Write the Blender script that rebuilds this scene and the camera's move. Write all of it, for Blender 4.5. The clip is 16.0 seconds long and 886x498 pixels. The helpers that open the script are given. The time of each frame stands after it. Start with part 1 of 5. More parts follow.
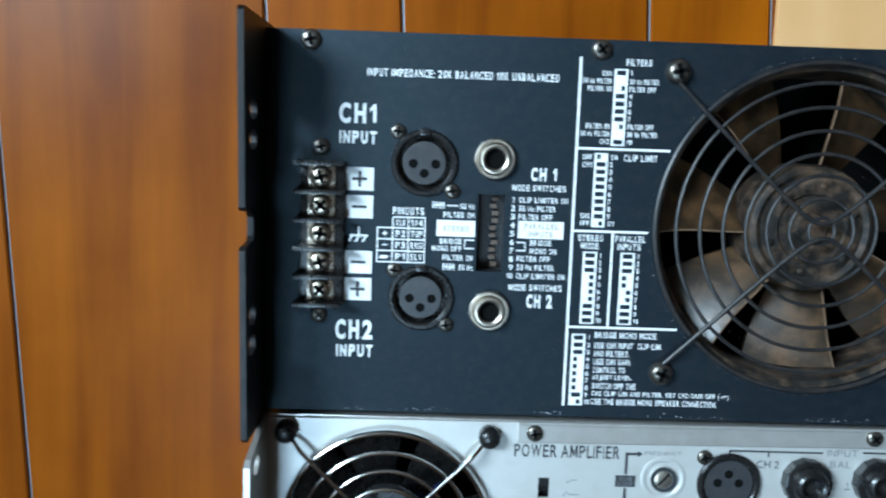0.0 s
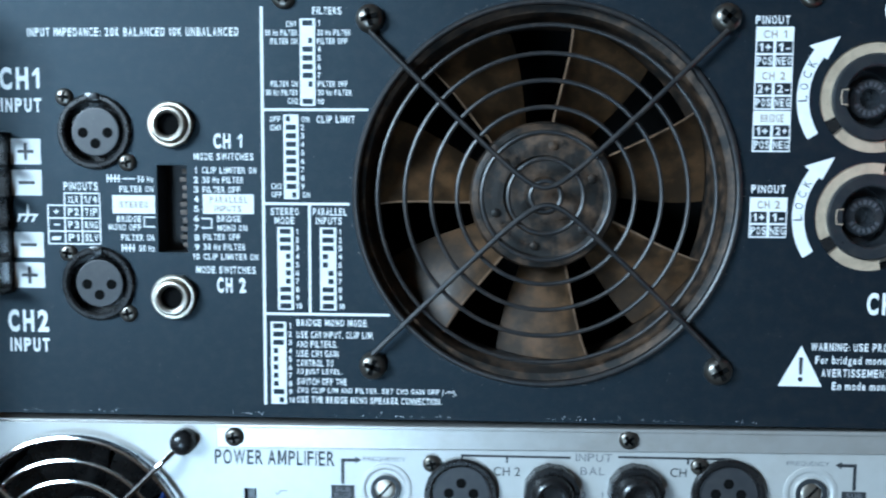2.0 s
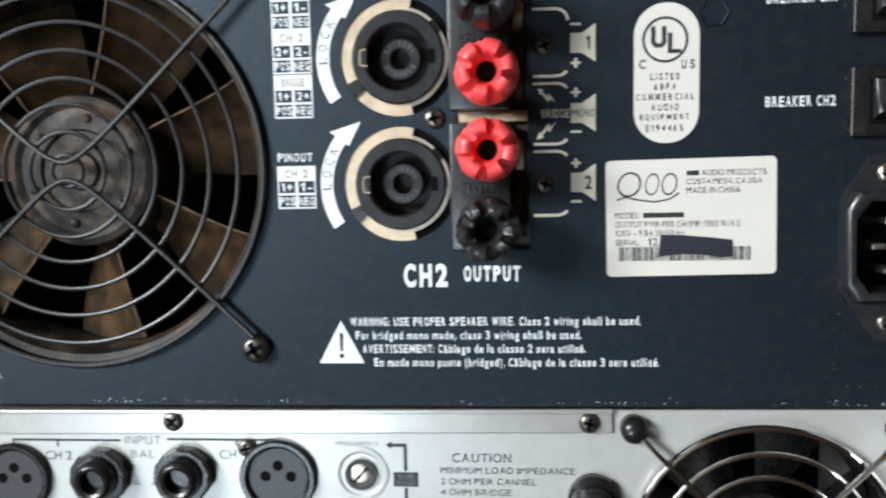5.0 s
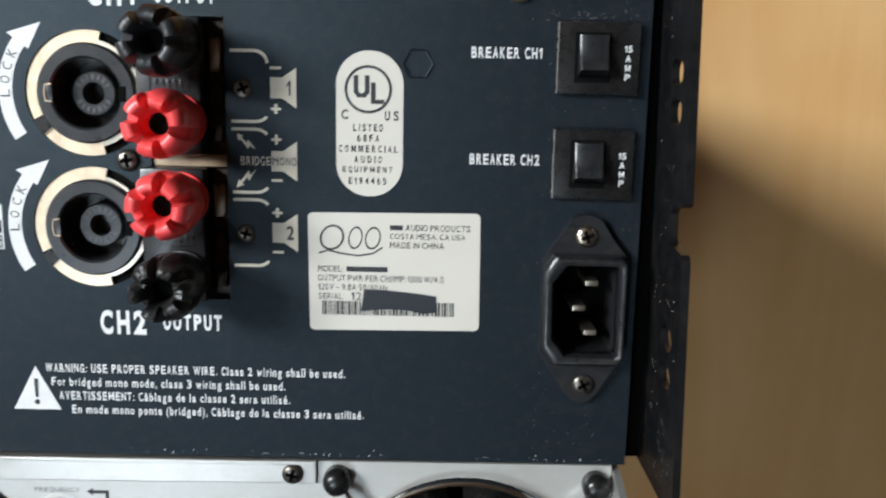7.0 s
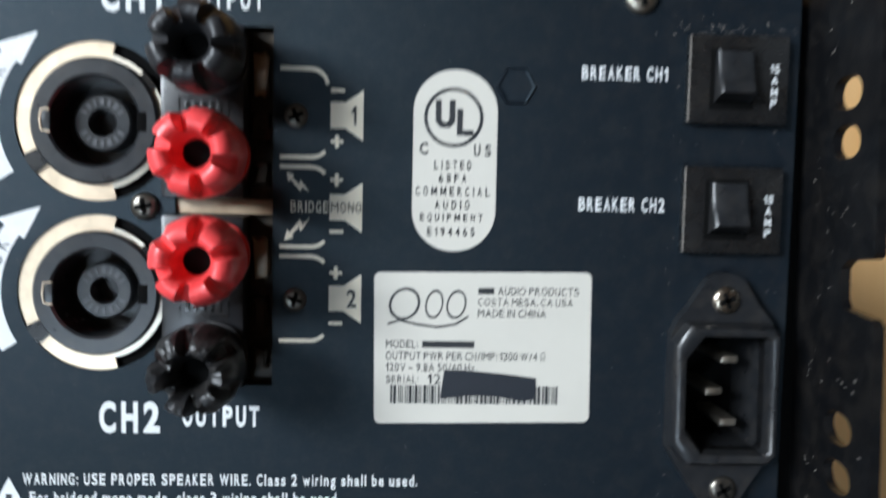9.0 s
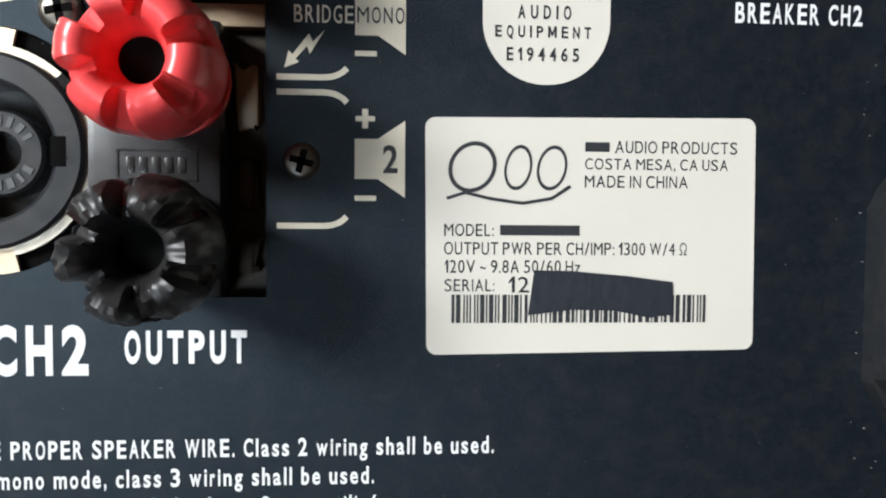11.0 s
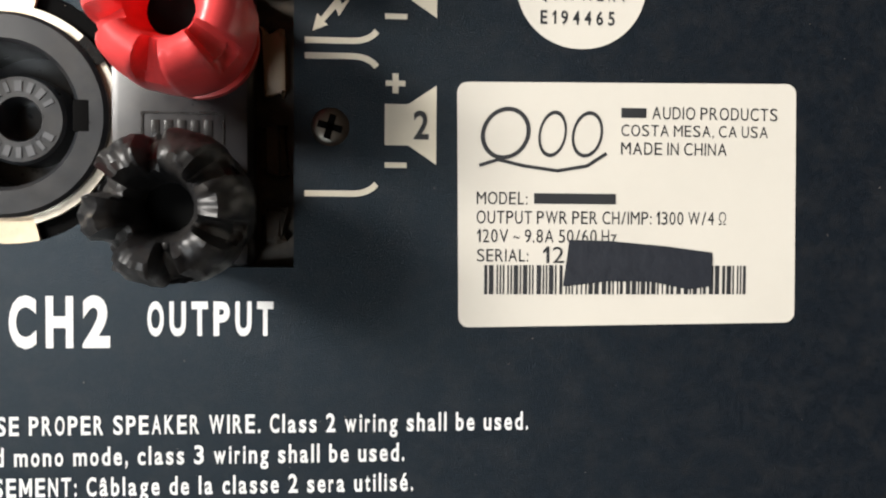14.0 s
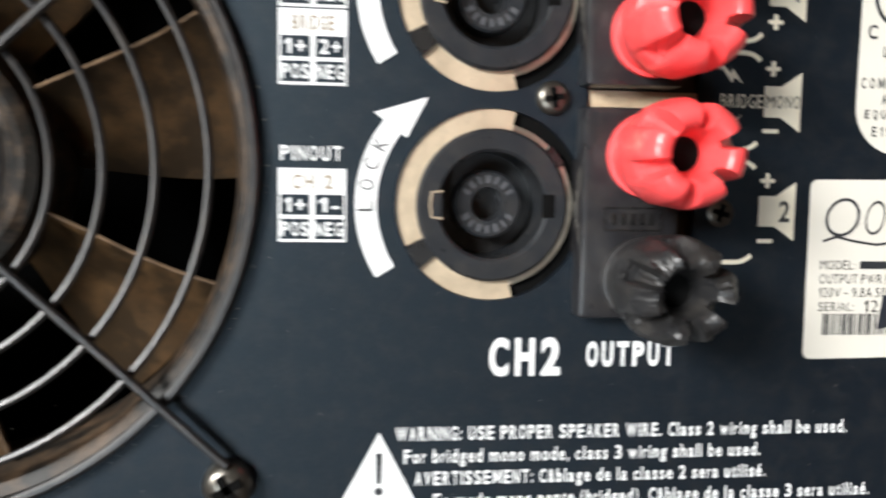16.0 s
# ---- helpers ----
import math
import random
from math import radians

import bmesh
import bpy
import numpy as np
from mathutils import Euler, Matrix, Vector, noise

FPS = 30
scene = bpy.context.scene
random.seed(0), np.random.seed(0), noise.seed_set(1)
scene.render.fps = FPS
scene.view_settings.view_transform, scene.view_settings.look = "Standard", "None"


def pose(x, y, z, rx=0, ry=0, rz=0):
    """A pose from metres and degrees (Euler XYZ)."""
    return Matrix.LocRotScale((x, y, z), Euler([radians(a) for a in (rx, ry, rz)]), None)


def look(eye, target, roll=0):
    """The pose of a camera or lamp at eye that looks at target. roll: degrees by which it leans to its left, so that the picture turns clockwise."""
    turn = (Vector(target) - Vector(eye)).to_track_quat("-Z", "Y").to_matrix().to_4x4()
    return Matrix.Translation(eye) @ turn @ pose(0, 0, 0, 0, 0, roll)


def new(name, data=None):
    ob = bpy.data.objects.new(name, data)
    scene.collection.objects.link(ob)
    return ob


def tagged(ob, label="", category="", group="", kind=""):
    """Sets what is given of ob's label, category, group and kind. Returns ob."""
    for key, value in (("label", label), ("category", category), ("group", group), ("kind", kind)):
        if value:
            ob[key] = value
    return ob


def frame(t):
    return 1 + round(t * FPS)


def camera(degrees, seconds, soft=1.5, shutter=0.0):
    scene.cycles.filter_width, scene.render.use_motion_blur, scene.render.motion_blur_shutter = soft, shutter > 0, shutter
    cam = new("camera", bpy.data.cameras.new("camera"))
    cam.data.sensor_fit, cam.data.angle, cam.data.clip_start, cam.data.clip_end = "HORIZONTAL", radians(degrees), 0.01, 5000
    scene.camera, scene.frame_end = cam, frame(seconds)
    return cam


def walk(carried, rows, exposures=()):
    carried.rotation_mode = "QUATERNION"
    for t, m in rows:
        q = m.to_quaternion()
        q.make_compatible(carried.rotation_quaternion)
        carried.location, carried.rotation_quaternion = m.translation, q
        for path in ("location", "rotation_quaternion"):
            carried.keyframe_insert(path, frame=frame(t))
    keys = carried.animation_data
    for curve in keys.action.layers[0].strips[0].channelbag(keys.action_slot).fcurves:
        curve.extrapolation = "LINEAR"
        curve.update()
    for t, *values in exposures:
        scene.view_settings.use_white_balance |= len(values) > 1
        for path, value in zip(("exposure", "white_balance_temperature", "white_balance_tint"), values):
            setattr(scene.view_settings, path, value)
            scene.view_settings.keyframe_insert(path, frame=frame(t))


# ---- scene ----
cam = camera(55.7, 16.0, soft=2.1, shutter=0.5)
H = 0.400  # height of the amplifiers' rear panels, which face up, over the floor
PATH = [
    (0, (0.05953, -0.29234, 0.19681), (0.09470, 1.69181, -0.05203), 1.937),
    (0.5, (0.08619, -0.28472, 0.19460), (0.10440, 1.69919, -0.05792), 1.506),
    (1, (0.11992, -0.27665, 0.18915), (0.10077, 1.71049, -0.03651), 0.845),
    (1.5, (0.15607, -0.26488, 0.18137), (0.09906, 1.72444, -0.01703), 0.467),
    (2, (0.17711, -0.25723, 0.17615), (0.08802, 1.73377, 0.00880), 0.350),
    (2.5, (0.19925, -0.25555, 0.17376), (0.09640, 1.73563, 0.01690), 0.249),
    (3, (0.22730, -0.25224, 0.17105), (0.10656, 1.73738, 0.00730), -0.094),
    (3.5, (0.25419, -0.24685, 0.16894), (0.17594, 1.74429, -0.00203), -0.390),
    (4, (0.27757, -0.24541, 0.17244), (0.20315, 1.74270, -0.03223), -0.543),
    (4.5, (0.30259, -0.24497, 0.17260), (0.15911, 1.73912, -0.03435), -0.774),
    (5, (0.32654, -0.23770, 0.17118), (0.15222, 1.74420, -0.03300), -1.168),
    (7.5, (0.39209, -0.21970, 0.21085), (0.41005, 1.74373, -0.16946), 1.635),
    (8, (0.38838, -0.21382, 0.21452), (0.41091, 1.75531, -0.13479), 1.704),
    (8.5, (0.37157, -0.19971, 0.21411), (0.43288, 1.77133, -0.11944), 1.656),
    (9, (0.35793, -0.17648, 0.18908), (0.44816, 1.81589, 0.03961), 1.187),
    (9.5, (0.35180, -0.14981, 0.16961), (0.49632, 1.84092, 0.04281), 0.932),
    (12, (0.34370, -0.11191, 0.15751), (0.50416, 1.87974, 0.07039), 0.430),
    (12.5, (0.34297, -0.11391, 0.15708), (0.49514, 1.87794, 0.06040), 0.496),
    (13, (0.34200, -0.11350, 0.15663), (0.49551, 1.87876, 0.07110), 0.413),
    (13.5, (0.34314, -0.11220, 0.15301), (0.47396, 1.88258, 0.09196), 0.271),
    (14, (0.34120, -0.11078, 0.15229), (0.49583, 1.88218, 0.08766), 0.396),
    (14.5, (0.33289, -0.11270, 0.15467), (0.54553, 1.87357, 0.05726), 0.717),
    (15, (0.31789, -0.12366, 0.15890), (0.52134, 1.86102, 0.01873), 0.963),
    (15.5, (0.29616, -0.13274, 0.16729), (0.51212, 1.84697, -0.01738), 1.050),
    (16, (0.26834, -0.14089, 0.17123), (0.51282, 1.83523, -0.01632), 1.084),
]
# the fitted poses have the panel upright; turn it to face the sky
walk(cam, [(t, pose(0, 0, H, -90, 0, 0) @ look(eye, target, roll)) for t, eye, target, roll in PATH],
     exposures=[(0.0, 1.02, 5350, -2), (0.8, 0.96, 5000, -2), (3.0, 0.84, 5550, 2), (5.0, 0.99, 6600, 10), (7.5, 0.70, 6700, 10), (9.0, 0.76, 6250, 9), (9.7, 0.85, 6050, 8), (12.0, 1.0, 7450, 14), (15.0, 1.05, 7650, 15), (16.0, 1.32, 7200, 13)])

# ---- world and light ----
world = bpy.data.worlds.new("sky")
scene.world = world
world.use_nodes = True
wn = world.node_tree.nodes
sky = wn.new("ShaderNodeTexSky")
sky.sky_type, sky.sun_disc, sky.sun_elevation, sky.sun_rotation = "NISHITA", False, radians(48), radians(-60)
world.node_tree.links.new(sky.outputs[0], wn["Background"].inputs[0])
wn["Background"].inputs[1].default_value = 0.10

sun = new("sun", bpy.data.lights.new("sun", "SUN"))
sun.data.energy, sun.data.angle, sun.data.color = 2.0, radians(0.5), (1.0, 0.95, 0.88)
sun.matrix_world = look((3, 3, 4), (0, 0, 0))


# the room stands slightly askew to the amplifiers
TURNED = pose(0, 0.3, 0, 0, 0, 3.2) @ pose(0, -0.3, 0)


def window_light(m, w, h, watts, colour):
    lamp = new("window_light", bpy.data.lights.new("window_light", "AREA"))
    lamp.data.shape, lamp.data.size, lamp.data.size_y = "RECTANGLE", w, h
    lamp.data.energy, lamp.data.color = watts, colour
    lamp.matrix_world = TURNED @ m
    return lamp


# sky light in the opening of the west window
window_light(look((-1.345, 0.99, 2.05), (0.3, 0.3, 0.4)), 0.60, 0.95, 63, (0.86, 0.94, 1.0))
# an added overhead lamp, its source unseen, for the bluish sheen on the panel
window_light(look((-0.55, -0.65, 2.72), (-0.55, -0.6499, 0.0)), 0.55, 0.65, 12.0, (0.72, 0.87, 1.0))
scene.view_settings.exposure = 0.0

# ---- materials ----
def mat(name, base, rough=0.5, metal=0.0, var=0.12, scale=150.0, bump=0.0, bscale=900.0, dirt=None, dirt_amount=0.0, dscale=40.0,
        spec=0.5, rvar=0.08, sheen=(1, 1, 1)):
    """A painted, moulded or metal surface: fine grain, larger blotches, an optional film of dust, and fine relief."""
    m = bpy.data.materials.new(name)
    m.use_nodes = True
    n, ln = m.node_tree.nodes, m.node_tree.links
    b = n["Principled BSDF"]
    b.inputs["Metallic"].default_value = metal
    b.inputs["Specular IOR Level"].default_value = spec
    b.inputs["Specular Tint"].default_value = (*sheen, 1)
    geo = n.new("ShaderNodeNewGeometry")
    fine = n.new("ShaderNodeTexNoise")
    fine.inputs["Scale"].default_value, fine.inputs["Detail"].default_value = scale, 5
    ln.new(geo.outputs["Position"], fine.inputs["Vector"])
    mix = n.new("ShaderNodeMix")
    mix.data_type = "RGBA"
    mix.inputs[6].default_value = (*[c * (1 - var) for c in base], 1)
    mix.inputs[7].default_value = (*[min(1, c * (1 + var)) for c in base], 1)
    ln.new(fine.outputs[0], mix.inputs[0])
    out = mix.outputs[2]
    if dirt:
        blot = n.new("ShaderNodeTexNoise")
        blot.inputs["Scale"].default_value, blot.inputs["Detail"].default_value, blot.inputs["Roughness"].default_value = dscale, 9, 0.7
        ln.new(geo.outputs["Position"], blot.inputs["Vector"])
        ramp = n.new("ShaderNodeMapRange")
        ramp.inputs[1].default_value, ramp.inputs[2].default_value = 0.45, 0.78
        ramp.inputs[4].default_value = dirt_amount
        ln.new(blot.outputs[0], ramp.inputs[0])
        dm = n.new("ShaderNodeMix")
        dm.data_type = "RGBA"
        dm.inputs[7].default_value = (*dirt, 1)
        ln.new(ramp.outputs[0], dm.inputs[0])
        ln.new(out, dm.inputs[6])
        out = dm.outputs[2]
    ln.new(out, b.inputs["Base Color"])
    rr = n.new("ShaderNodeMapRange")
    rr.inputs[3].default_value, rr.inputs[4].default_value = max(0.02, rough - rvar), min(1, rough + rvar)
    ln.new(fine.outputs[0], rr.inputs[0])
    ln.new(rr.outputs[0], b.inputs["Roughness"])
    if bump:
        bt = n.new("ShaderNodeTexNoise")
        bt.inputs["Scale"].default_value, bt.inputs["Detail"].default_value = bscale, 4
        ln.new(geo.outputs["Position"], bt.inputs["Vector"])
        bu = n.new("ShaderNodeBump")
        bu.inputs["Strength"].default_value, bu.inputs["Distance"].default_value = bump, 0.0004
        ln.new(bt.outputs[0], bu.inputs["Height"])
        ln.new(bu.outputs[0], b.inputs["Normal"])
    return m


def wood(name, dark, light, rough, grain=(26.0, 1.6, 26.0), spec=0.5, boards=True):
    m = bpy.data.materials.new(name)
    m.use_nodes = True
    n, ln = m.node_tree.nodes, m.node_tree.links
    b = n["Principled BSDF"]
    b.inputs["Specular IOR Level"].default_value = spec
    geo = n.new("ShaderNodeNewGeometry")
    info = n.new("ShaderNodeObjectInfo")
    vm = n.new("ShaderNodeVectorMath")
    vm.operation = "MULTIPLY"
    vm.inputs[1].default_value = grain
    ln.new(geo.outputs["Position"], vm.inputs[0])
    ad = n.new("ShaderNodeVectorMath")
    ad.operation = "ADD"
    sc = n.new("ShaderNodeMath")
    sc.operation = "MULTIPLY"
    sc.inputs[1].default_value = 37.0
    ln.new(info.outputs["Random"], sc.inputs[0])
    ln.new(vm.outputs[0], ad.inputs[0])
    ln.new(sc.outputs[0], ad.inputs[1])
    t1 = n.new("ShaderNodeTexNoise")
    t1.inputs["Scale"].default_value, t1.inputs["Detail"].default_value, t1.inputs["Distortion"].default_value = 1.0, 8, 0.6
    ln.new(ad.outputs[0], t1.inputs["Vector"])
    t2 = n.new("ShaderNodeTexNoise")
    t2.inputs["Scale"].default_value, t2.inputs["Detail"].default_value = 6.0, 4
    ln.new(geo.outputs["Position"], t2.inputs["Vector"])
    mx = n.new("ShaderNodeMath")
    mx.operation = "MULTIPLY_ADD"
    mx.inputs[1].default_value = 0.45
    ln.new(t2.outputs[0], mx.inputs[0])
    hf = n.new("ShaderNodeMath")
    hf.operation = "MULTIPLY"
    hf.inputs[1].default_value = 0.6
    ln.new(t1.outputs[0], hf.inputs[0])
    ln.new(hf.outputs[0], mx.inputs[2])
    ramp = n.new("ShaderNodeMapRange")
    ramp.inputs[1].default_value, ramp.inputs[2].default_value = 0.33, 0.72
    ln.new(mx.outputs[0], ramp.inputs[0])
    mix = n.new("ShaderNodeMix")
    mix.data_type = "RGBA"
    mix.inputs[6].default_value, mix.inputs[7].default_value = (*dark, 1), (*light, 1)
    ln.new(ramp.outputs[0], mix.inputs[0])
    out = mix.outputs[2]
    if boards:
        hs = n.new("ShaderNodeHueSaturation")
        mr = n.new("ShaderNodeMapRange")
        mr.inputs[3].default_value, mr.inputs[4].default_value = 0.8, 1.15
        ln.new(info.outputs["Random"], mr.inputs[0])
        ln.new(mr.outputs[0], hs.inputs["Value"])
        ln.new(out, hs.inputs["Color"])
        out = hs.outputs[0]
    ln.new(out, b.inputs["Base Color"])
    rr = n.new("ShaderNodeMapRange")
    rr.inputs[3].default_value, rr.inputs[4].default_value = rough - 0.08, rough + 0.12
    ln.new(t2.outputs[0], rr.inputs[0])
    ln.new(rr.outputs[0], b.inputs["Roughness"])
    bu = n.new("ShaderNodeBump")
    bu.inputs["Strength"].default_value, bu.inputs["Distance"].default_value = 0.12, 0.001
    ln.new(t1.outputs[0], bu.inputs["Height"])
    ln.new(bu.outputs[0], b.inputs["Normal"])
    return m


DUST = (0.16, 0.13, 0.10)
M_BLACK = mat("black_powder_coat", (0.0042, 0.0062, 0.0096), 0.44, var=0.6, scale=1500, bump=0.3, bscale=5200, dirt=DUST, dirt_amount=0.07, dscale=260, spec=0.36, sheen=(0.66, 0.86, 1.0))
M_EAR = mat("black_painted_steel", (0.004, 0.0042, 0.005), 0.42, spec=0.32, var=0.3, scale=500, bump=0.2, bscale=1300, dirt=DUST, dirt_amount=0.08, dscale=160)
M_PLASTIC = mat("black_plastic", (0.008, 0.008, 0.0085), 0.28, var=0.2, scale=400, dirt=DUST, dirt_amount=0.08, dscale=150)
M_GREYPL = mat("dark_grey_plastic", (0.026, 0.027, 0.030), 0.42, var=0.15, scale=400, dirt=DUST, dirt_amount=0.10, dscale=200)
# near-black that puts the shade of holes and recesses into the colour
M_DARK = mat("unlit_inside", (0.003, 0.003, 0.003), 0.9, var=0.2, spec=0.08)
M_INK = mat("white_print", (0.76, 0.77, 0.77), 0.55, var=0.05, scale=900, dirt=(0.45, 0.43, 0.4), dirt_amount=0.35, dscale=160)
M_GRIME = mat("grimy_brown", (0.035, 0.026, 0.018), 0.6, var=0.4, scale=120, dirt=(0.22, 0.15, 0.09), dirt_amount=0.5, dscale=160)
M_INKB = mat("black_print", (0.02, 0.022, 0.025), 0.5, var=0.1)
M_INKG = mat("grey_print", (0.16, 0.16, 0.17), 0.55, var=0.1)
M_CREAM = mat("faded_label_print", (0.68, 0.62, 0.50), 0.5, var=0.08, scale=300)
M_FADE = mat("faded_print", (0.27, 0.22, 0.16), 0.5)
M_SLIDER = mat("brown_slider", (0.13, 0.095, 0.07), 0.45, var=0.3)
M_KNOB = mat("black_knob_plastic", (0.022, 0.022, 0.024), 0.42, var=0.3, scale=300, dirt=DUST, dirt_amount=0.06, dscale=200)
M_KNOBG = mat("melted_black_plastic", (0.013, 0.013, 0.014), 0.42, var=0.4, scale=250, bump=0.2, bscale=700, dirt=(0.2, 0.17, 0.14), dirt_amount=0.15, dscale=260)
M_SOCKET = mat("worn_grey_black_plastic", (0.017, 0.019, 0.022), 0.30, var=0.2, scale=400, dirt=DUST, dirt_amount=0.14, dscale=220)
M_BLOCK = mat("black_moulded_block", (0.014, 0.014, 0.016), 0.30, var=0.2, scale=400, dirt=DUST, dirt_amount=0.12, dscale=260)
M_SATIN = mat("satin_black_plastic", (0.014, 0.015, 0.017), 0.30, var=0.3, scale=400, dirt=DUST, dirt_amount=0.12, dscale=260)
M_MARK = mat("worn_raised_mark", (0.06, 0.062, 0.068), 0.5)
M_STEEL = mat("nickel_plated_steel", (0.62, 0.56, 0.47), 0.36, metal=1.0, var=0.12, scale=300, dirt=(0.12, 0.09, 0.06), dirt_amount=0.5, dscale=400)
M_BRASS = mat("tarnished_terminal_screw", (0.58, 0.50, 0.40), 0.28, metal=1.0, var=0.2, scale=500, dirt=(0.10, 0.07, 0.04), dirt_amount=0.8, dscale=500)
M_SCREW = mat("blackened_screw", (0.14, 0.13, 0.115), 0.32, metal=0.9, var=0.3, scale=600, dirt=(0.22, 0.18, 0.13), dirt_amount=0.4, dscale=500)
M_SILVER = mat("silver_painted_steel", (0.49, 0.485, 0.465), 0.38, metal=0.35, var=0.05, scale=300, bump=0.08, bscale=1600, dirt=(0.36, 0.32, 0.26), dirt_amount=0.35, dscale=45)
M_LIP = mat("zinc_sheet", (0.48, 0.465, 0.44), 0.34, metal=0.6, var=0.06, scale=260, dirt=(0.33, 0.28, 0.22), dirt_amount=0.5, dscale=70)
M_CHROME = mat("chromed_wire", (0.80, 0.80, 0.80), 0.14, metal=1.0, var=0.06, scale=300, dirt=(0.2, 0.17, 0.13), dirt_amount=0.3, dscale=250)
M_WIRE = mat("black_wire_guard", (0.010, 0.010, 0.011), 0.42, var=0.3, scale=500, dirt=(0.14, 0.10, 0.07), dirt_amount=0.22, dscale=260, spec=0.6)
M_BLADE = mat("dusty_fan_blade", (0.030, 0.018, 0.009), 0.38, var=0.5, scale=90, bump=0.2, bscale=600, dirt=(0.26, 0.13, 0.05), dirt_amount=0.42, dscale=90)
M_LINT = mat("tan_lint", (0.15, 0.09, 0.05), 0.9, var=0.5, scale=700, dirt=(0.03, 0.02, 0.012), dirt_amount=0.9, dscale=260)
M_HUB = mat("dusty_fan_hub", (0.012, 0.0105, 0.009), 0.55, var=0.4, scale=150, bump=0.3, bscale=900, dirt=(0.28, 0.17, 0.10), dirt_amount=0.5, dscale=140, spec=0.3)
M_RED = mat("red_knob_plastic", (0.92, 0.080, 0.082), 0.33, var=0.10, scale=120, dirt=(0.30, 0.02, 0.02), dirt_amount=0.4, dscale=220)
M_TAN = mat("tan_circuit_board", (0.50, 0.38, 0.26), 0.45, var=0.15, scale=150, dirt=(0.20, 0.13, 0.08), dirt_amount=0.6, dscale=120)
M_RING = mat("cream_socket_ring", (0.76, 0.61, 0.44), 0.34, metal=0.55, var=0.12, scale=200, dirt=(0.25, 0.18, 0.12), dirt_amount=0.5, dscale=150)
M_PAPER = mat("white_label_film", (0.63, 0.595, 0.53), 0.42, var=0.03, scale=100, dirt=(0.55, 0.52, 0.46), dirt_amount=0.35, dscale=60)
M_CHIP = mat("bare_chipped_metal", (0.55, 0.55, 0.56), 0.5, metal=0.3, var=0.2)
M_GRIT = mat("grey_grit", (0.20, 0.18, 0.16), 0.9, var=0.4, scale=3000)
M_TAPE = mat("dark_blue_tape", (0.012, 0.015, 0.022), 0.55, var=0.2, scale=600, bump=0.2)
M_WIREB = mat("blue_cable", (0.03, 0.06, 0.25), 0.4)
M_WIRER = mat("red_cable", (0.5, 0.02, 0.02), 0.4)
M_FLOOR = wood("orange_varnished_boards", (0.13, 0.028, 0.0006), (0.33, 0.092, 0.0012), 0.34, spec=0.08)
M_BOARD = wood("pale_plywood", (0.66, 0.35, 0.125), (0.84, 0.53, 0.25), 0.42, boards=False, grain=(14.0, 2.0, 14.0))
M_GAP = mat("grey_joint", (0.30, 0.29, 0.30), 0.7)
# unseen walls and ceiling, kept dark so little light bounces into the shadows
M_WALL = mat("unseen_brown_wall", (0.08, 0.042, 0.020), 0.8, var=0.04, scale=8, bump=0.1, bscale=200)
M_CEIL = mat("unseen_brown_ceiling", (0.14, 0.11, 0.08), 0.85, var=0.03, scale=6)
M_FRAME = mat("white_window_paint", (0.75, 0.75, 0.73), 0.4, var=0.04)

# ---- building tools: panel millimetres (x right, y up the panel, z out of the panel) ----
MM = 0.001
BASE = {}


def thing(name, x, y, label, category, group=""):
    ob = new(name)
    ob.empty_display_size = 0.02
    ob.location = (x * MM, y * MM, 0)
    BASE[ob] = Vector(ob.location)
    return tagged(ob, label, category, group)


def holder(ob):
    """The thing or part to hang a piece on, so that nothing lies deeper than thing > part > sub-part."""
    while ob and ob.parent and ob.parent.parent:
        ob = ob.parent
    return ob


def part(name, bm, material, parent=None, label="", smooth=True):
    """Links a bmesh in metres as ONE mesh under a thing or part, with its origin at its middle."""
    parent = holder(parent)
    bmesh.ops.recalc_face_normals(bm, faces=bm.faces)
    co = [v.co for v in bm.verts]
    lo = Vector([min(c[i] for c in co) for i in range(3)])
    hi = Vector([max(c[i] for c in co) for i in range(3)])
    mid = (lo + hi) / 2
    for v in bm.verts:
        v.co -= mid
    me = bpy.data.meshes.new(name)
    if smooth:
        for f in bm.faces:
            f.smooth = True
        for e in bm.edges:
            if len(e.link_faces) == 2 and e.calc_face_angle(0) > radians(35):
                e.smooth = False
    bm.to_mesh(me)
    bm.free()
    me.materials.append(material)
    ob = new(name, me)
    BASE[ob] = mid
    if parent:
        ob.parent = parent
        ob.location = mid - BASE[parent]
    else:
        ob.location = mid
    if label:
        ob["label"] = label
    return ob


def W(x, y, z=0.0):
    return Vector((x * MM, y * MM, H + z * MM))


def box(bm, x0, x1, y0, y1, z0, z1, bevel=0.0):
    r = bmesh.ops.create_cube(bm, size=1.0)
    for v in r["verts"]:
        v.co = W(x0 + (v.co.x + 0.5) * (x1 - x0), y0 + (v.co.y + 0.5) * (y1 - y0), z0 + (v.co.z + 0.5) * (z1 - z0))
    if bevel:
        es = list({e for v in r["verts"] for e in v.link_edges})
        bmesh.ops.bevel(bm, geom=es, offset=bevel * MM, segments=2, affect="EDGES", profile=0.6)
    return bm


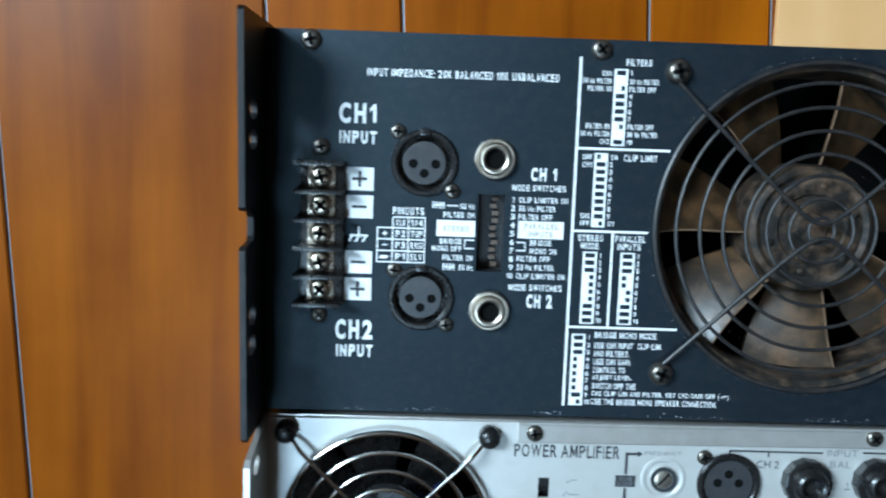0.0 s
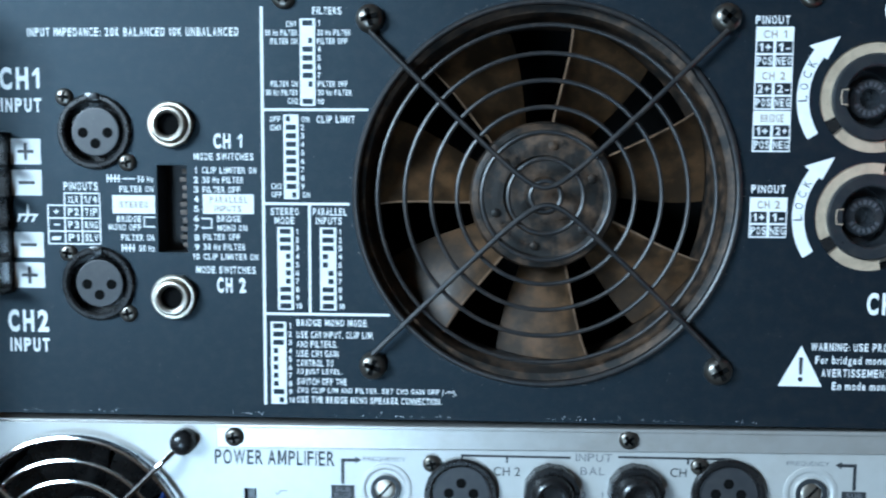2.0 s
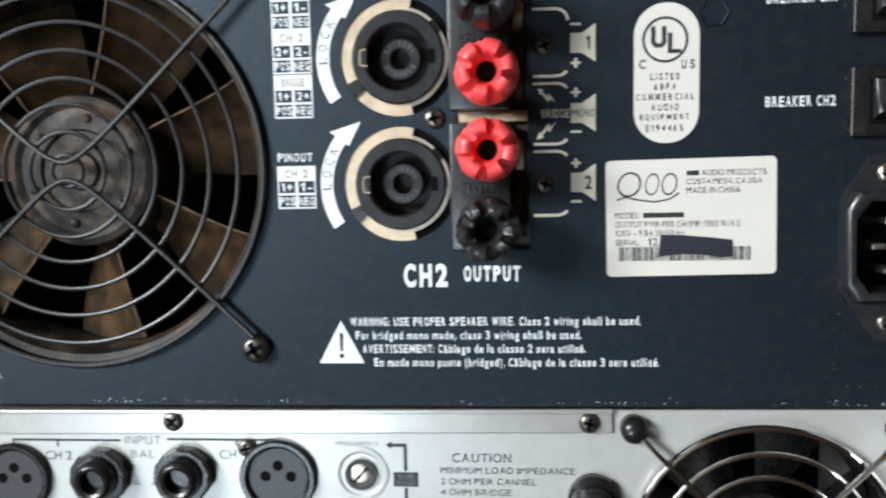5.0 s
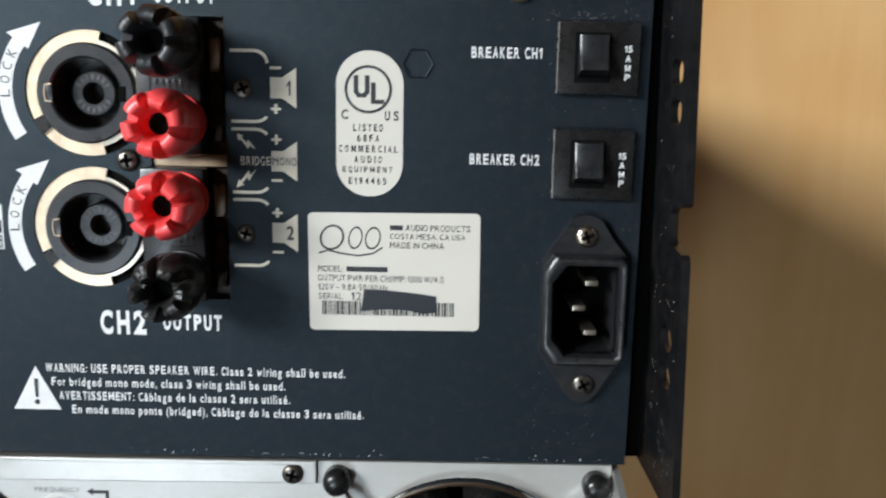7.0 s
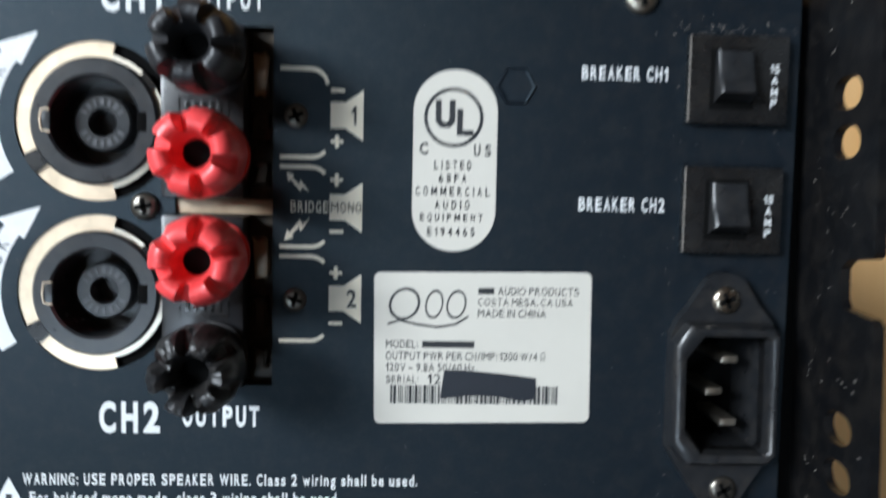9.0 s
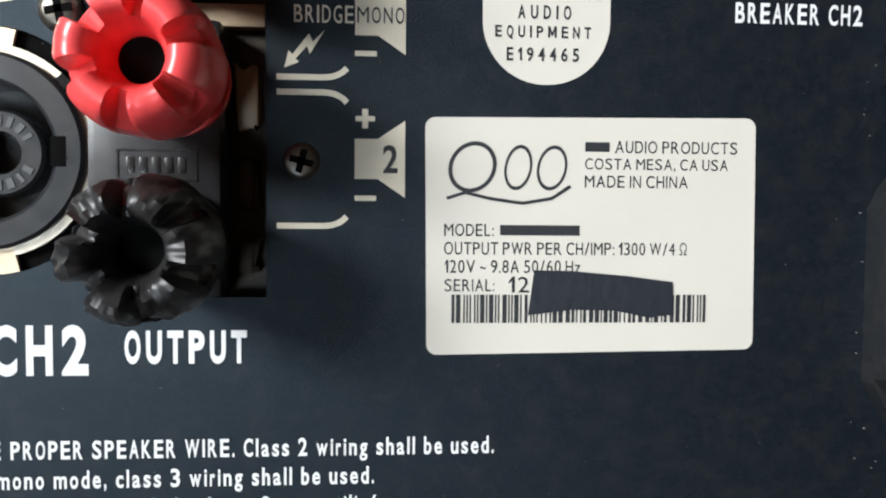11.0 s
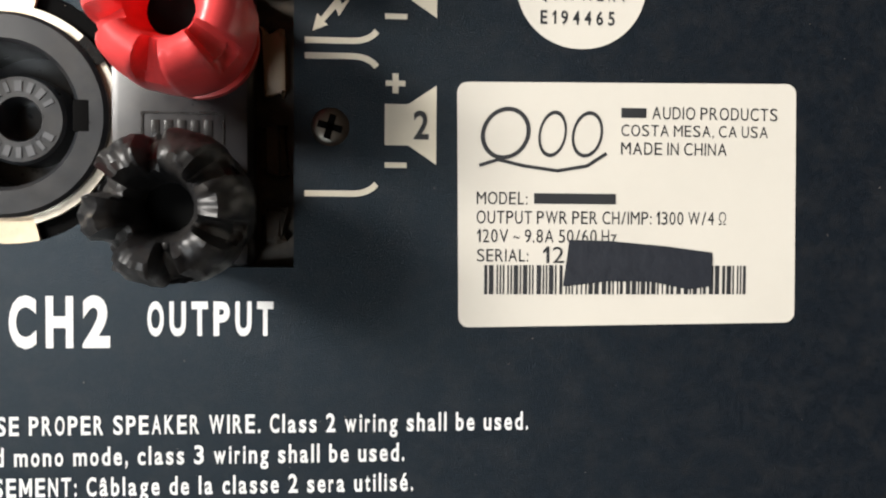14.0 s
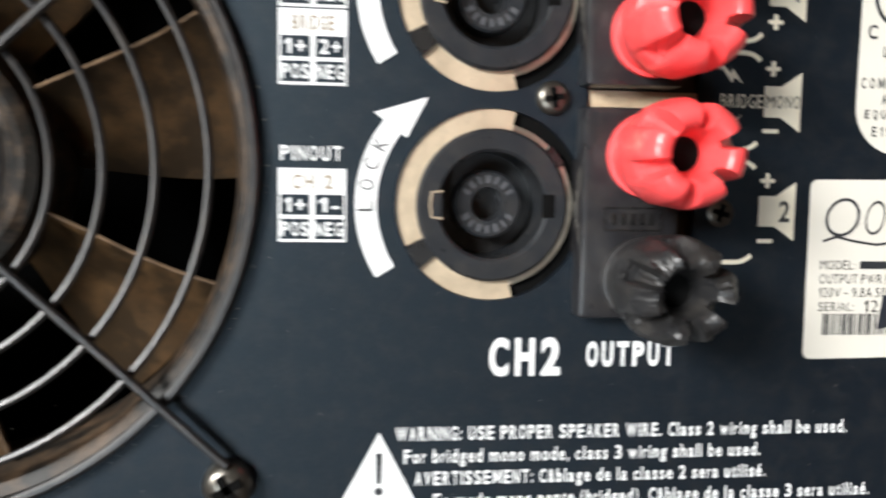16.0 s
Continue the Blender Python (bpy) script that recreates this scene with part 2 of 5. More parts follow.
def lathe(bm, cx, cy, profile, seg=40, a0=0.0, a1=360.0, caps=True):
    """Turns (radius, z) pairs about the panel's normal at (cx, cy)."""
    full = abs(a1 - a0) > 359.9
    count = seg if full else seg + 1
    rings = []
    for r, z in profile:
        if r < 1e-6 and full:
            rings.append([bm.verts.new(W(cx, cy, z))])
        else:
            rings.append([bm.verts.new(W(cx + r * math.cos(radians(a0 + (a1 - a0) * i / seg)), cy + r * math.sin(radians(a0 + (a1 - a0) * i / seg)), z)) for i in range(count)])
    for p, q in zip(rings, rings[1:]):
        for i in range(seg):
            j = (i + 1) % count
            if len(p) == 1 and len(q) == 1:
                continue
            if len(p) == 1:
                bm.faces.new((p[0], q[i], q[j]))
            elif len(q) == 1:
                bm.faces.new((p[i], q[0], p[j]))
            else:
                bm.faces.new((p[i], p[j], q[j], q[i]))
    if not full and caps:
        for k in (0, -1):
            bm.faces.new([r[k] for r in rings])
    return bm


def prism(bm, pts, z0, z1, bevel=0.0):
    """A flat outline of (x, y) points raised from z0 to z1."""
    lo = [bm.verts.new(W(x, y, z0)) for x, y in pts]
    f = bm.faces.new(lo)
    r = bmesh.ops.extrude_face_region(bm, geom=[f])
    for v in [g for g in r["geom"] if isinstance(g, bmesh.types.BMVert)]:
        v.co.z += (z1 - z0) * MM
    if bevel:
        top = [e for e in bm.edges if all(abs(v.co.z - (H + z1 * MM)) < 1e-7 for v in e.verts)]
        bmesh.ops.bevel(bm, geom=top, offset=bevel * MM, segments=2, affect="EDGES", profile=0.6)
    return bm


def tube(bm, pts, r, seg=10, closed=False):
    """A round wire through (x, y, z) points."""
    P = [W(*p) for p in pts]
    n = len(P)
    rings = []
    for i in range(n):
        a, b = (P[(i - 1) % n], P[(i + 1) % n]) if closed else (P[max(0, i - 1)], P[min(n - 1, i + 1)])
        d = (b - a).normalized()
        u = d.cross(Vector((0, 0, 1)))
        u = u.normalized() if u.length > 1e-4 else Vector((1, 0, 0))
        w = u.cross(d)
        rings.append([bm.verts.new(P[i] + (u * math.cos(2 * math.pi * k / seg) + w * math.sin(2 * math.pi * k / seg)) * r * MM) for k in range(seg)])
    for i in range(n if closed else n - 1):
        p, q = rings[i], rings[(i + 1) % n]
        for k in range(seg):
            bm.faces.new((p[k], p[(k + 1) % seg], q[(k + 1) % seg], q[k]))
    if not closed:
        bm.faces.new(rings[0])
        bm.faces.new(rings[-1])
    return bm


def circle_pts(cx, cy, r, n=48):
    return [(cx + r * math.cos(2 * math.pi * i / n), cy + r * math.sin(2 * math.pi * i / n)) for i in range(n)]


def sheet(name, outline, holes, z0, z1, material, parent, label=""):
    """A sheet of metal between z0 and z1 with holes cut right through it."""
    bm = bmesh.new()
    edges = []
    for loop in [outline] + holes:
        vs = [bm.verts.new(W(x, y, z1)) for x, y in loop]
        edges += [bm.edges.new((vs[i], vs[(i + 1) % len(vs)])) for i in range(len(vs))]
    bmesh.ops.triangle_fill(bm, use_beauty=True, use_dissolve=False, edges=edges, normal=(0, 0, 1))
    r = bmesh.ops.extrude_face_region(bm, geom=bm.faces[:])
    for v in [g for g in r["geom"] if isinstance(g, bmesh.types.BMVert)]:
        v.co.z += (z0 - z1) * MM
    return part(name, bm, material, parent, label, smooth=False)


def rect(x0, x1, y0, y1):
    return [(x0, y0), (x1, y0), (x1, y1), (x0, y1)]


def round_rect(x0, x1, y0, y1, r, n=6):
    pts = []
    for cx, cy, a in ((x1 - r, y1 - r, 0), (x0 + r, y1 - r, 90), (x0 + r, y0 + r, 180), (x1 - r, y0 + r, 270)):
        pts += [(cx + r * math.cos(radians(a + 90 * i / n)), cy + r * math.sin(radians(a + 90 * i / n))) for i in range(n + 1)]
    return pts


TEXTS = []


def text(s, x0, x1, y, h, material, parent, z=0.1, bold=0.022, name="printed_text", turn=0.0):
    """Flat lettering fitted into x0..x1, of height h, centred on y."""
    TEXTS.append((s, x0, x1, y, h, material, parent, z, bold, name, turn))


def ink(name, x0, x1, y0, y1, material, parent, z=0.1):
    bm = bmesh.new()
    prism(bm, rect(x0, x1, y0, y1), z - 0.05, z)
    return part(name, bm, material, parent, smooth=False)


def ink_shape(name, pts, material, parent, z=0.1):
    bm = bmesh.new()
    prism(bm, pts, z - 0.05, z)
    return part(name, bm, material, parent, smooth=False)


def ribbon_pts(path, w):
    """The outline of a stroke of width w along a path."""
    left, right = [], []
    for i, p in enumerate(path):
        a, b = path[max(0, i - 1)], path[min(len(path) - 1, i + 1)]
        dx, dy = b[0] - a[0], b[1] - a[1]
        d = math.hypot(dx, dy)
        nx, ny = -dy / d * w / 2, dx / d * w / 2
        left.append((p[0] + nx, p[1] + ny))
        right.append((p[0] - nx, p[1] - ny))
    return left + right[::-1]


HELVETIC = dict(A=647, B=540, C=610, D=590, E=520, F=490, G=640, H=560, I=95, J=400, K=600, L=450, M=690, N=560, O=690, P=530, Q=690, R=600, S=560, T=570, U=560, V=640, W=910, X=630, Y=640, Z=550)
NARROW = dict(I=115, M=560, W=680, i=115, l=115, j=150, t=230, f=230, r=230, m=590, w=540, s=330, c=340)
MARKS = {".": 105, ",": 105, ":": 105, "'": 90, "-": 230, "/": 330, "(": 190, ")": 190, "1": 240, "~": 420, "+": 400, "\u221e": 620, "\u03a9": 560}
M_OUTLINE = [(0, 0), (0, 1), (0.23, 1), (0.5, 0.42), (0.77, 1), (1, 1), (1, 0), (0.77, 0), (0.77, 0.6), (0.57, 0.15), (0.43, 0.15), (0.23, 0.6), (0.23, 0)]
ONE_OUTLINE = [(0.52, 0), (0.52, 0.74), (0.0, 0.56), (0.0, 0.74), (0.62, 1), (1, 1), (1, 0)]
CAP = 0.7


OHM_OUTLINE = ribbon_pts([(0.0, 0.06), (0.34, 0.06), (0.34, 0.2)] + [(0.5 + 0.42 * math.cos(radians(a)), 0.6 + 0.36 * math.sin(radians(a))) for a in range(235, -56, -15)] + [(0.66, 0.2), (0.66, 0.06), (1.0, 0.06)], 0.11)


def letter_width(ch, plain):
    """Width of a letter's ink for a capital height of 1000: condensed signage letters or plain office letters."""
    if ch in MARKS:
        return MARKS[ch] * (1.5 if plain else 1.0)
    if plain:
        return HELVETIC.get(ch, 470 if ch.isdigit() else 440) / 0.72
    return NARROW.get(ch, 430 if ch.isupper() or ch.isdigit() else 370)


def write_texts():
    """Sets each string letter by letter, so that its rhythm is that of the printed face."""
    letters = {}
    for s, x0, x1, y, h, material, parent, z, bold, name, turn in TEXTS:
        for ch in s:
            if ch != " " and (ch, bold) not in letters:
                cu = bpy.data.curves.new("letter", "FONT")
                cu.body, cu.size, cu.offset, cu.resolution_u = ch, 1.0, 0.0 if ch == "M" else bold, 4
                letters[ch, bold] = new("letter", cu)
    dg = bpy.context.evaluated_depsgraph_get()
    shapes = {}
    for key, ob in letters.items():
        me = bpy.data.meshes.new_from_object(ob.evaluated_get(dg))
        pts, faces = [(v.co.x, v.co.y) for v in me.vertices], [tuple(p.vertices) for p in me.polygons]
        own = M_OUTLINE if key[0] == "M" and key[1] > 0.008 else ONE_OUTLINE if key[0] == "1" else OHM_OUTLINE if key[0] == "\u03a9" else None
        if own:
            pts, faces = [(x, y * CAP) for x, y in own], [tuple(range(len(own)))]
        xs = [p[0] for p in pts]
        a, w = min(xs), max(max(xs) - min(xs), 1e-6)
        shapes[key] = ([((x - a) / w, y) for x, y in pts], faces)
        bpy.data.meshes.remove(me)
        bpy.data.objects.remove(ob)
    for s, x0, x1, y, h, material, parent, z, bold, name, turn in TEXTS:
        plain = parent in PLAIN_FACES
        gap = 200 if plain else 330 if parent in WIDE_FACES else 145
        space = 330 if plain else 300
        pos, verts, faces, lo, hi = 0.0, [], [], 0.0, CAP
        for ch in s:
            if ch == " ":
                pos += space
                continue
            wd = letter_width(ch, plain)
            pts, fs = shapes[ch, bold]
            n0 = len(verts)
            verts += [(pos + px * wd, py) for px, py in pts]
            faces += [tuple(n0 + k for k in f) for f in fs]
            pos += wd + gap
        xs, ys = [v[0] for v in verts], [v[1] for v in verts]
        ax, bx, ay, by = min(xs), max(xs), min(ys), max(ys)
        if any(c in s for c in "gpqy(,") and not s.isupper():
            ay = min(ay, -0.2)
        cx, cy = (x0 + x1) / 2, y
        if s in ("1", "I"):
            x0, x1 = cx - 0.13 * h, cx + 0.13 * h
        c, sn = math.cos(radians(turn)), math.sin(radians(turn))
        out = []
        for vx, vy in verts:
            lx = ((vx - ax) / (bx - ax) - 0.5) * (x1 - x0) * MM
            ly = ((vy - ay) / (by - ay) - 0.5) * h * MM
            out.append((lx * c - ly * sn, lx * sn + ly * c, 0))
        me = bpy.data.meshes.new(name)
        me.from_pydata(out, [], faces)
        me.materials.append(material)
        t = new(name, me)
        parent = holder(parent)
        t.parent = parent
        t.location = W(cx, cy, z) - BASE[parent]


def screw(x, y, r, material, parent, z=0.0, dome=0.9, turn=20.0, name="screw", label="", slot=False):
    """A domed machine screw with a cross or single slot."""
    bm = bmesh.new()
    seg = 32
    prof = [(r, 0.0), (r, dome * 0.35), (r * 0.9, dome * 0.7), (r * 0.68, dome * 0.93), (r * 0.4, dome * 1.02), (0, dome * 1.05)]
    lathe(bm, x, y, [(p, z + q) for p, q in prof], seg)
    ob = part(name, bm, material, parent, label)
    bm = bmesh.new()
    for a in ((turn,) if slot else (turn, turn + 90)):
        n0 = len(bm.verts)
        L, wd = (r * 0.92 if slot else r * 0.6), (r * 0.13 if slot else r * 0.17)
        box(bm, -L, L, -wd, wd, z + dome * 0.75, z + dome * 1.12)
        bm.verts.ensure_lookup_table()
        for v in bm.verts[n0:]:
            vx, vy = v.co.x, v.co.y
            v.co.x = x * MM + vx * math.cos(radians(a)) - vy * math.sin(radians(a))
            v.co.y = y * MM + vx * math.sin(radians(a)) + vy * math.cos(radians(a))
    DRIVES.append((bm, ob))
    return ob


DRIVES = []


def cut_drives():
    """Each screw's recess is a raised near-black cross in place of its shade."""
    for bm, ob in DRIVES:
        part("slot_shade", bm, M_DARK, ob, smooth=False)

# ---- the room ----
def wall_box(name, x0, x1, y0, y1, z0, z1, material):
    bm = bmesh.new()
    r = bmesh.ops.create_cube(bm, size=1.0)
    for v in r["verts"]:
        v.co = (x0 + (v.co.x + 0.5) * (x1 - x0), y0 + (v.co.y + 0.5) * (y1 - y0), z0 + (v.co.z + 0.5) * (z1 - z0))
    return part(name, bm, material, None, smooth=False)


floor = tagged(wall_box("floor", -1.5, 3.4, -2.8, 2.8, -0.10, -0.004, M_GAP), kind="structure", label="orange varnished wooden floor boards", category="floor")
ROOM = [floor]
for nm, b in (("wall_north", (-1.5, 3.4, 2.8, 2.95, -0.1, 2.7)), ("wall_south", (-1.5, 3.4, -2.95, -2.8, -0.1, 2.7)), ("wall_east", (3.4, 3.55, -2.95, 2.95, -0.1, 2.7))):
    ROOM.append(tagged(wall_box(nm, *b, M_WALL), kind="structure", label="plain dark brown wall, unseen, closing the room", category="wall"))
bm = bmesh.new()
WY0, WY1, WZ0, WZ1 = 0.62, 1.36, 1.50, 2.60
for y0, y1, z0, z1 in ((-2.95, WY0, -0.1, 2.7), (WY1, 2.95, -0.1, 2.7), (WY0, WY1, -0.1, WZ0), (WY0, WY1, WZ1, 2.7)):
    r = bmesh.ops.create_cube(bm, size=1.0)
    for v in r["verts"]:
        v.co = (-1.5 + (v.co.x + 0.5) * 0.15, y0 + (v.co.y + 0.5) * (y1 - y0), z0 + (v.co.z + 0.5) * (z1 - z0))
ROOM.append(tagged(part("wall_west", bm, M_WALL, None, smooth=False), kind="structure", label="dark brown wall, unseen, with a high window", category="wall"))
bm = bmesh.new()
# ceiling opening made only for the added overhead lamp
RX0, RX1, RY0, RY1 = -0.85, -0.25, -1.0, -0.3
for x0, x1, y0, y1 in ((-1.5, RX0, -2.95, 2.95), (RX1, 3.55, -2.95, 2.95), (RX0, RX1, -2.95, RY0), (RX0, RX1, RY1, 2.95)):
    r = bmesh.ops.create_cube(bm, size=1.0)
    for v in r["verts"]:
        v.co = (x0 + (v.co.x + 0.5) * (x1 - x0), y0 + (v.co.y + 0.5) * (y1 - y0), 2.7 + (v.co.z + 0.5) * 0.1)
ROOM.append(tagged(part("ceiling", bm, M_CEIL, None, smooth=False), kind="structure", label="plain dark brown ceiling, unseen, with a hole for the added lamp", category="ceiling"))
win = tagged(new("window_1"), kind="structure", label="tall narrow white window frame", category="window")
BASE[win] = Vector((0, 0, 0))
ROOM.append(win)
bm = bmesh.new()
for y0, y1, z0, z1 in ((WY0, WY0 + 0.05, WZ0, WZ1), (WY1 - 0.05, WY1, WZ0, WZ1), (WY0 + 0.05, WY1 - 0.05, WZ0, WZ0 + 0.05), (WY0 + 0.05, WY1 - 0.05, WZ1 - 0.05, WZ1)):
    r = bmesh.ops.create_cube(bm, size=1.0)
    for v in r["verts"]:
        v.co = (-1.47 + (v.co.x + 0.5) * 0.05, y0 + (v.co.y + 0.5) * (y1 - y0), z0 + (v.co.z + 0.5) * (z1 - z0))
part("window_frame", bm, M_FRAME, win, smooth=False)


def board(x0, x1, y0, y1):
    bm = bmesh.new()
    r = bmesh.ops.create_cube(bm, size=1.0)
    for v in r["verts"]:
        v.co = (x0 + (v.co.x + 0.5) * (x1 - x0), y0 + (v.co.y + 0.5) * (y1 - y0), -0.012 + (v.co.z + 0.5) * 0.012)
    top = [e for e in bm.edges if all(v.co.z > -0.001 for v in e.verts)]
    bmesh.ops.bevel(bm, geom=top, offset=0.0012, segments=1, affect="EDGES")
    part("floor_board", bm, M_FLOOR, floor, smooth=False)


SEAMS = [-1.5, -1.25, -1.14, -0.95, -0.84, -0.64, -0.53, -0.298, -0.077, 0.033, 0.232, 0.331, 0.53, 0.64, 0.84, 0.95, 1.15, 1.26, 1.46, 1.57, 1.78, 1.9, 2.1, 2.2, 2.4, 2.5, 2.7, 2.8, 3.0, 3.1, 3.4]
for i, (a, b) in enumerate(zip(SEAMS, SEAMS[1:])):
    gap = 0.0016
    cut = (0.55, -0.62, 0.93, -0.35, 0.72)[i % 5]
    board(a + gap, b - gap, -2.8, cut - 0.0006)
    board(a + gap, b - gap, cut + 0.0006, 2.8)
for ob in ROOM:
    ob.matrix_world = TURNED @ Matrix.Translation(ob.location)

bm = bmesh.new()
r = bmesh.ops.create_cube(bm, size=1.0)
for v in r["verts"]:
    v.co = (0.333 + (v.co.x + 0.5) * 1.21, -1.1 + (v.co.y + 0.5) * 2.4, 0.0005 + (v.co.z + 0.5) * 0.006)
bmesh.ops.bevel(bm, geom=bm.edges[:], offset=0.0008, segments=2, affect="EDGES")
tagged(part("plywood_sheet", bm, M_BOARD, None), "pale beige plywood sheet lying flat on the floor", "plywood sheet")

# ---- the black amplifier, standing on its front with its rear panel up ----
BX0, BX1, BY0, BY1 = 2.5, 440.5, 100.6, 234.0
FX, FY = 196.6, 171.0
amp = thing("power_amplifier", 221, 167, "black power amplifier standing on its front, dusty printed rear upward", "amplifier")


def casing(x0, x1, y0, y1, wall, material, parent, label):
    """A folded steel case, open under the rear panel, over an added near-black sheet."""
    bm = bmesh.new()
    o = rect(x0, x1, y0, y1)
    i = rect(x0 + wall, x1 - wall, y0 + wall, y1 - wall)
    ob, ot, it, ib = ([bm.verts.new(W(x, y, z)) for x, y in loop] for loop, z in ((o, -400), (o, -1.7), (i, -1.7), (i, -396)))
    for k in range(4):
        n = (k + 1) % 4
        for a, b in ((ob, ot), (ot, it), (it, ib)):
            bm.faces.new((a[k], a[n], b[n], b[k]))
    bm.faces.new(ob)
    bm.faces.new(ib)
    part("chassis", bm, material, parent, label, smooth=False)
    # added sheet, near-black in place of the shade behind the panel's openings
    part("dark_inner_sheet", box(bmesh.new(), x0 + wall, x1 - wall, y0 + wall, y1 - wall, -72, -70), M_DARK, parent, smooth=False)


casing(BX0, BX1, BY0, BY1, 1.5, M_EAR, amp, "black painted steel casing")

holes = [circle_pts(FX, FY, 57.6, 96), circle_pts(57.3, 190.2, 10.2), circle_pts(57.3, 142.6, 10.2), circle_pts(294.0, 200.9, 16.4, 60), circle_pts(294.0, 165.4, 16.4, 60),
         rect(76.4, 85.8, 152.6, 179.8), rect(310.2, 330.2, 146.2, 221.0), rect(417.0, 435.6, 133.4, 159.0)]
panel = sheet("rear_panel", rect(BX0, BX1, BY0, BY1), holes, -1.6, 0.0, M_BLACK, amp, "black powder-coated panel with white print and dust")


def ear(x, out, lean, tops, hole, cut, low):
    """A rear rack ear: a plate standing up from the panel's edge, with two pairs of slots and a notch."""
    bm = bmesh.new()
    y0, y1 = BY0 - 3.0, BY1 + 2.0
    top = lambda y: tops[0] + (tops[1] - tops[0]) * (y - y0) / (y1 - y0)
    outline = [(y0, -14), (y1, -14), (y1, top(y1) - 1.5), (y1 - 1.5, top(y1)), (178.4 - low, top(178)), (177.2 - low, top(177) - 1.2), (176.2 - low, cut + 2.4), (174.3 - low, cut), (168.2 - low, cut), (166.6 - low, cut + 1.2), (165.8 - low, top(166) - 1.2), (164.6 - low, top(164)),
               (y0 + 1.5, top(y0)), (y0, top(y0) - 1.5)]
    loops = [outline]
    for cy in (209.0 - low, 199.4 - low, 142.0 - low, 132.0 - low):
        loops.append([(cy + 3.3 * math.cos(2 * math.pi * i / 20), hole + (5.3 if math.sin(2 * math.pi * i / 20) >= 0 else -5.3) * abs(math.sin(2 * math.pi * i / 20)) ** 0.7) for i in range(20)])
    edges = []
    for lp in loops:
        vs = [bm.verts.new(W(x, a, b)) for a, b in lp]
        edges += [bm.edges.new((vs[i], vs[(i + 1) % len(vs)])) for i in range(len(vs))]
    bmesh.ops.triangle_fill(bm, use_beauty=True, use_dissolve=False, edges=edges, normal=(1, 0, 0))
    r = bmesh.ops.extrude_face_region(bm, geom=bm.faces[:])
    for v in [g for g in r["geom"] if isinstance(g, bmesh.types.BMVert)]:
        v.co.x += out * 2.0 * MM
    for v in bm.verts:
        v.co.x += lean * (v.co.y - 0.167)
    return part("rack_ear", bm, M_EAR, amp, "black steel ear with slots and a notch", smooth=False)


ear(BX0 - 0.1, -1, 0.0, (28.5, 35.5), 20.5, 20.0, 3.2)
ear(BX1 + 4.6, 1, -0.026, (26.5, 25.5), 14.0, 13.5, 0.0)
# added filler that joins the ear, near-black for the crease's shadow
part("crease_filler", box(bmesh.new(), BX1 + 0.1, BX1 + 5.6, BY0, BY1 - 4.0, -14.0, -6.0), M_DARK, amp, smooth=False)

for x, y, a in ((17.5, 230.6, 10), (116.8, 230.6, 40), (274.0, 230.6, 25)):
    screw(x, y, 3.5, M_SCREW, panel, 0, 1.6, a)
screw(406.3, 229.2, 3.5, M_STEEL, panel, 0, 1.6, 12, label="bright nickel screw")

# fan behind a round wire guard
fan = part("cooling_fan", lathe(bmesh.new(), FX, FY, [(57.4, -1.0), (57.4, -1.8), (56.2, -2.6), (55.4, -6), (55.4, -26), (54.4, -26), (54.4, -5.5), (55.4, -1.9), (57.4, -1.0)], 96), M_HUB, amp, "dusty black axial fan")
part("hub", lathe(bmesh.new(), FX, FY, [(23.0, -27), (23.0, -6.4), (22.3, -4.8), (20.4, -4.0), (19.2, -4.6), (18.6, -5.0), (12.6, -4.5), (11.8, -5.4), (6.0, -5.2), (5.2, -4.0), (0, -3.9)], 72), M_HUB, fan, "dust-caked round fan hub")
for i in range(6):
    a = radians(20 + 60 * i)
    part("hub_rivet", lathe(bmesh.new(), FX + 15.8 * math.cos(a), FY + 15.8 * math.sin(a), [(1.5, -4.9), (1.4, -4.2), (0.8, -3.8), (0, -3.8)], 14), M_HUB, fan)
for i in range(7):
    e = 83.0 - 360 / 7 * i
    bm = bmesh.new()
    rows = []
    for k in range(9):
        rr = 22.6 + (54.0 - 22.6) * k / 8
        row = []
        for j in range(9):
            u = j / 8
            span = 33 - 2 * (k / 8)
            ang = radians(e - u * span - 3 * math.sin(k / 8 * 2.2))
            z = -8.8 - 15.5 * u ** 0.85 - 1.0 * (k / 8)
            row.append((rr * math.cos(ang), rr * math.sin(ang), z))
        rows.append(row)
    top = [[bm.verts.new(W(FX + x, FY + y, z)) for x, y, z in row] for row in rows]
    bot = [[bm.verts.new(W(FX + x, FY + y, z - 1.6)) for x, y, z in row] for row in rows]
    for k in range(8):
        for j in range(8):
            bm.faces.new((top[k][j], top[k + 1][j], top[k + 1][j + 1], top[k][j + 1]))
            bm.faces.new((bot[k][j], bot[k][j + 1], bot[k + 1][j + 1], bot[k + 1][j]))
        for j in (0, 8):
            bm.faces.new((top[k][j], bot[k][j], bot[k + 1][j], top[k + 1][j]))
    for j in range(8):
        for k in (0, 8):
            bm.faces.new((top[k][j], top[k][j + 1], bot[k][j + 1], bot[k][j]))
    blade = part("fan_blade", bm, M_BLADE, fan)
    lump = random.Random(i)
    part("dusty_edge", tube(bmesh.new(), [(FX + x, FY + y, z + lump.uniform(-0.1, 0.2)) for x, y, z in (row[0] for row in rows)], 0.36, 6), M_LINT, blade, "pale dust caked on the blade's leading edge")

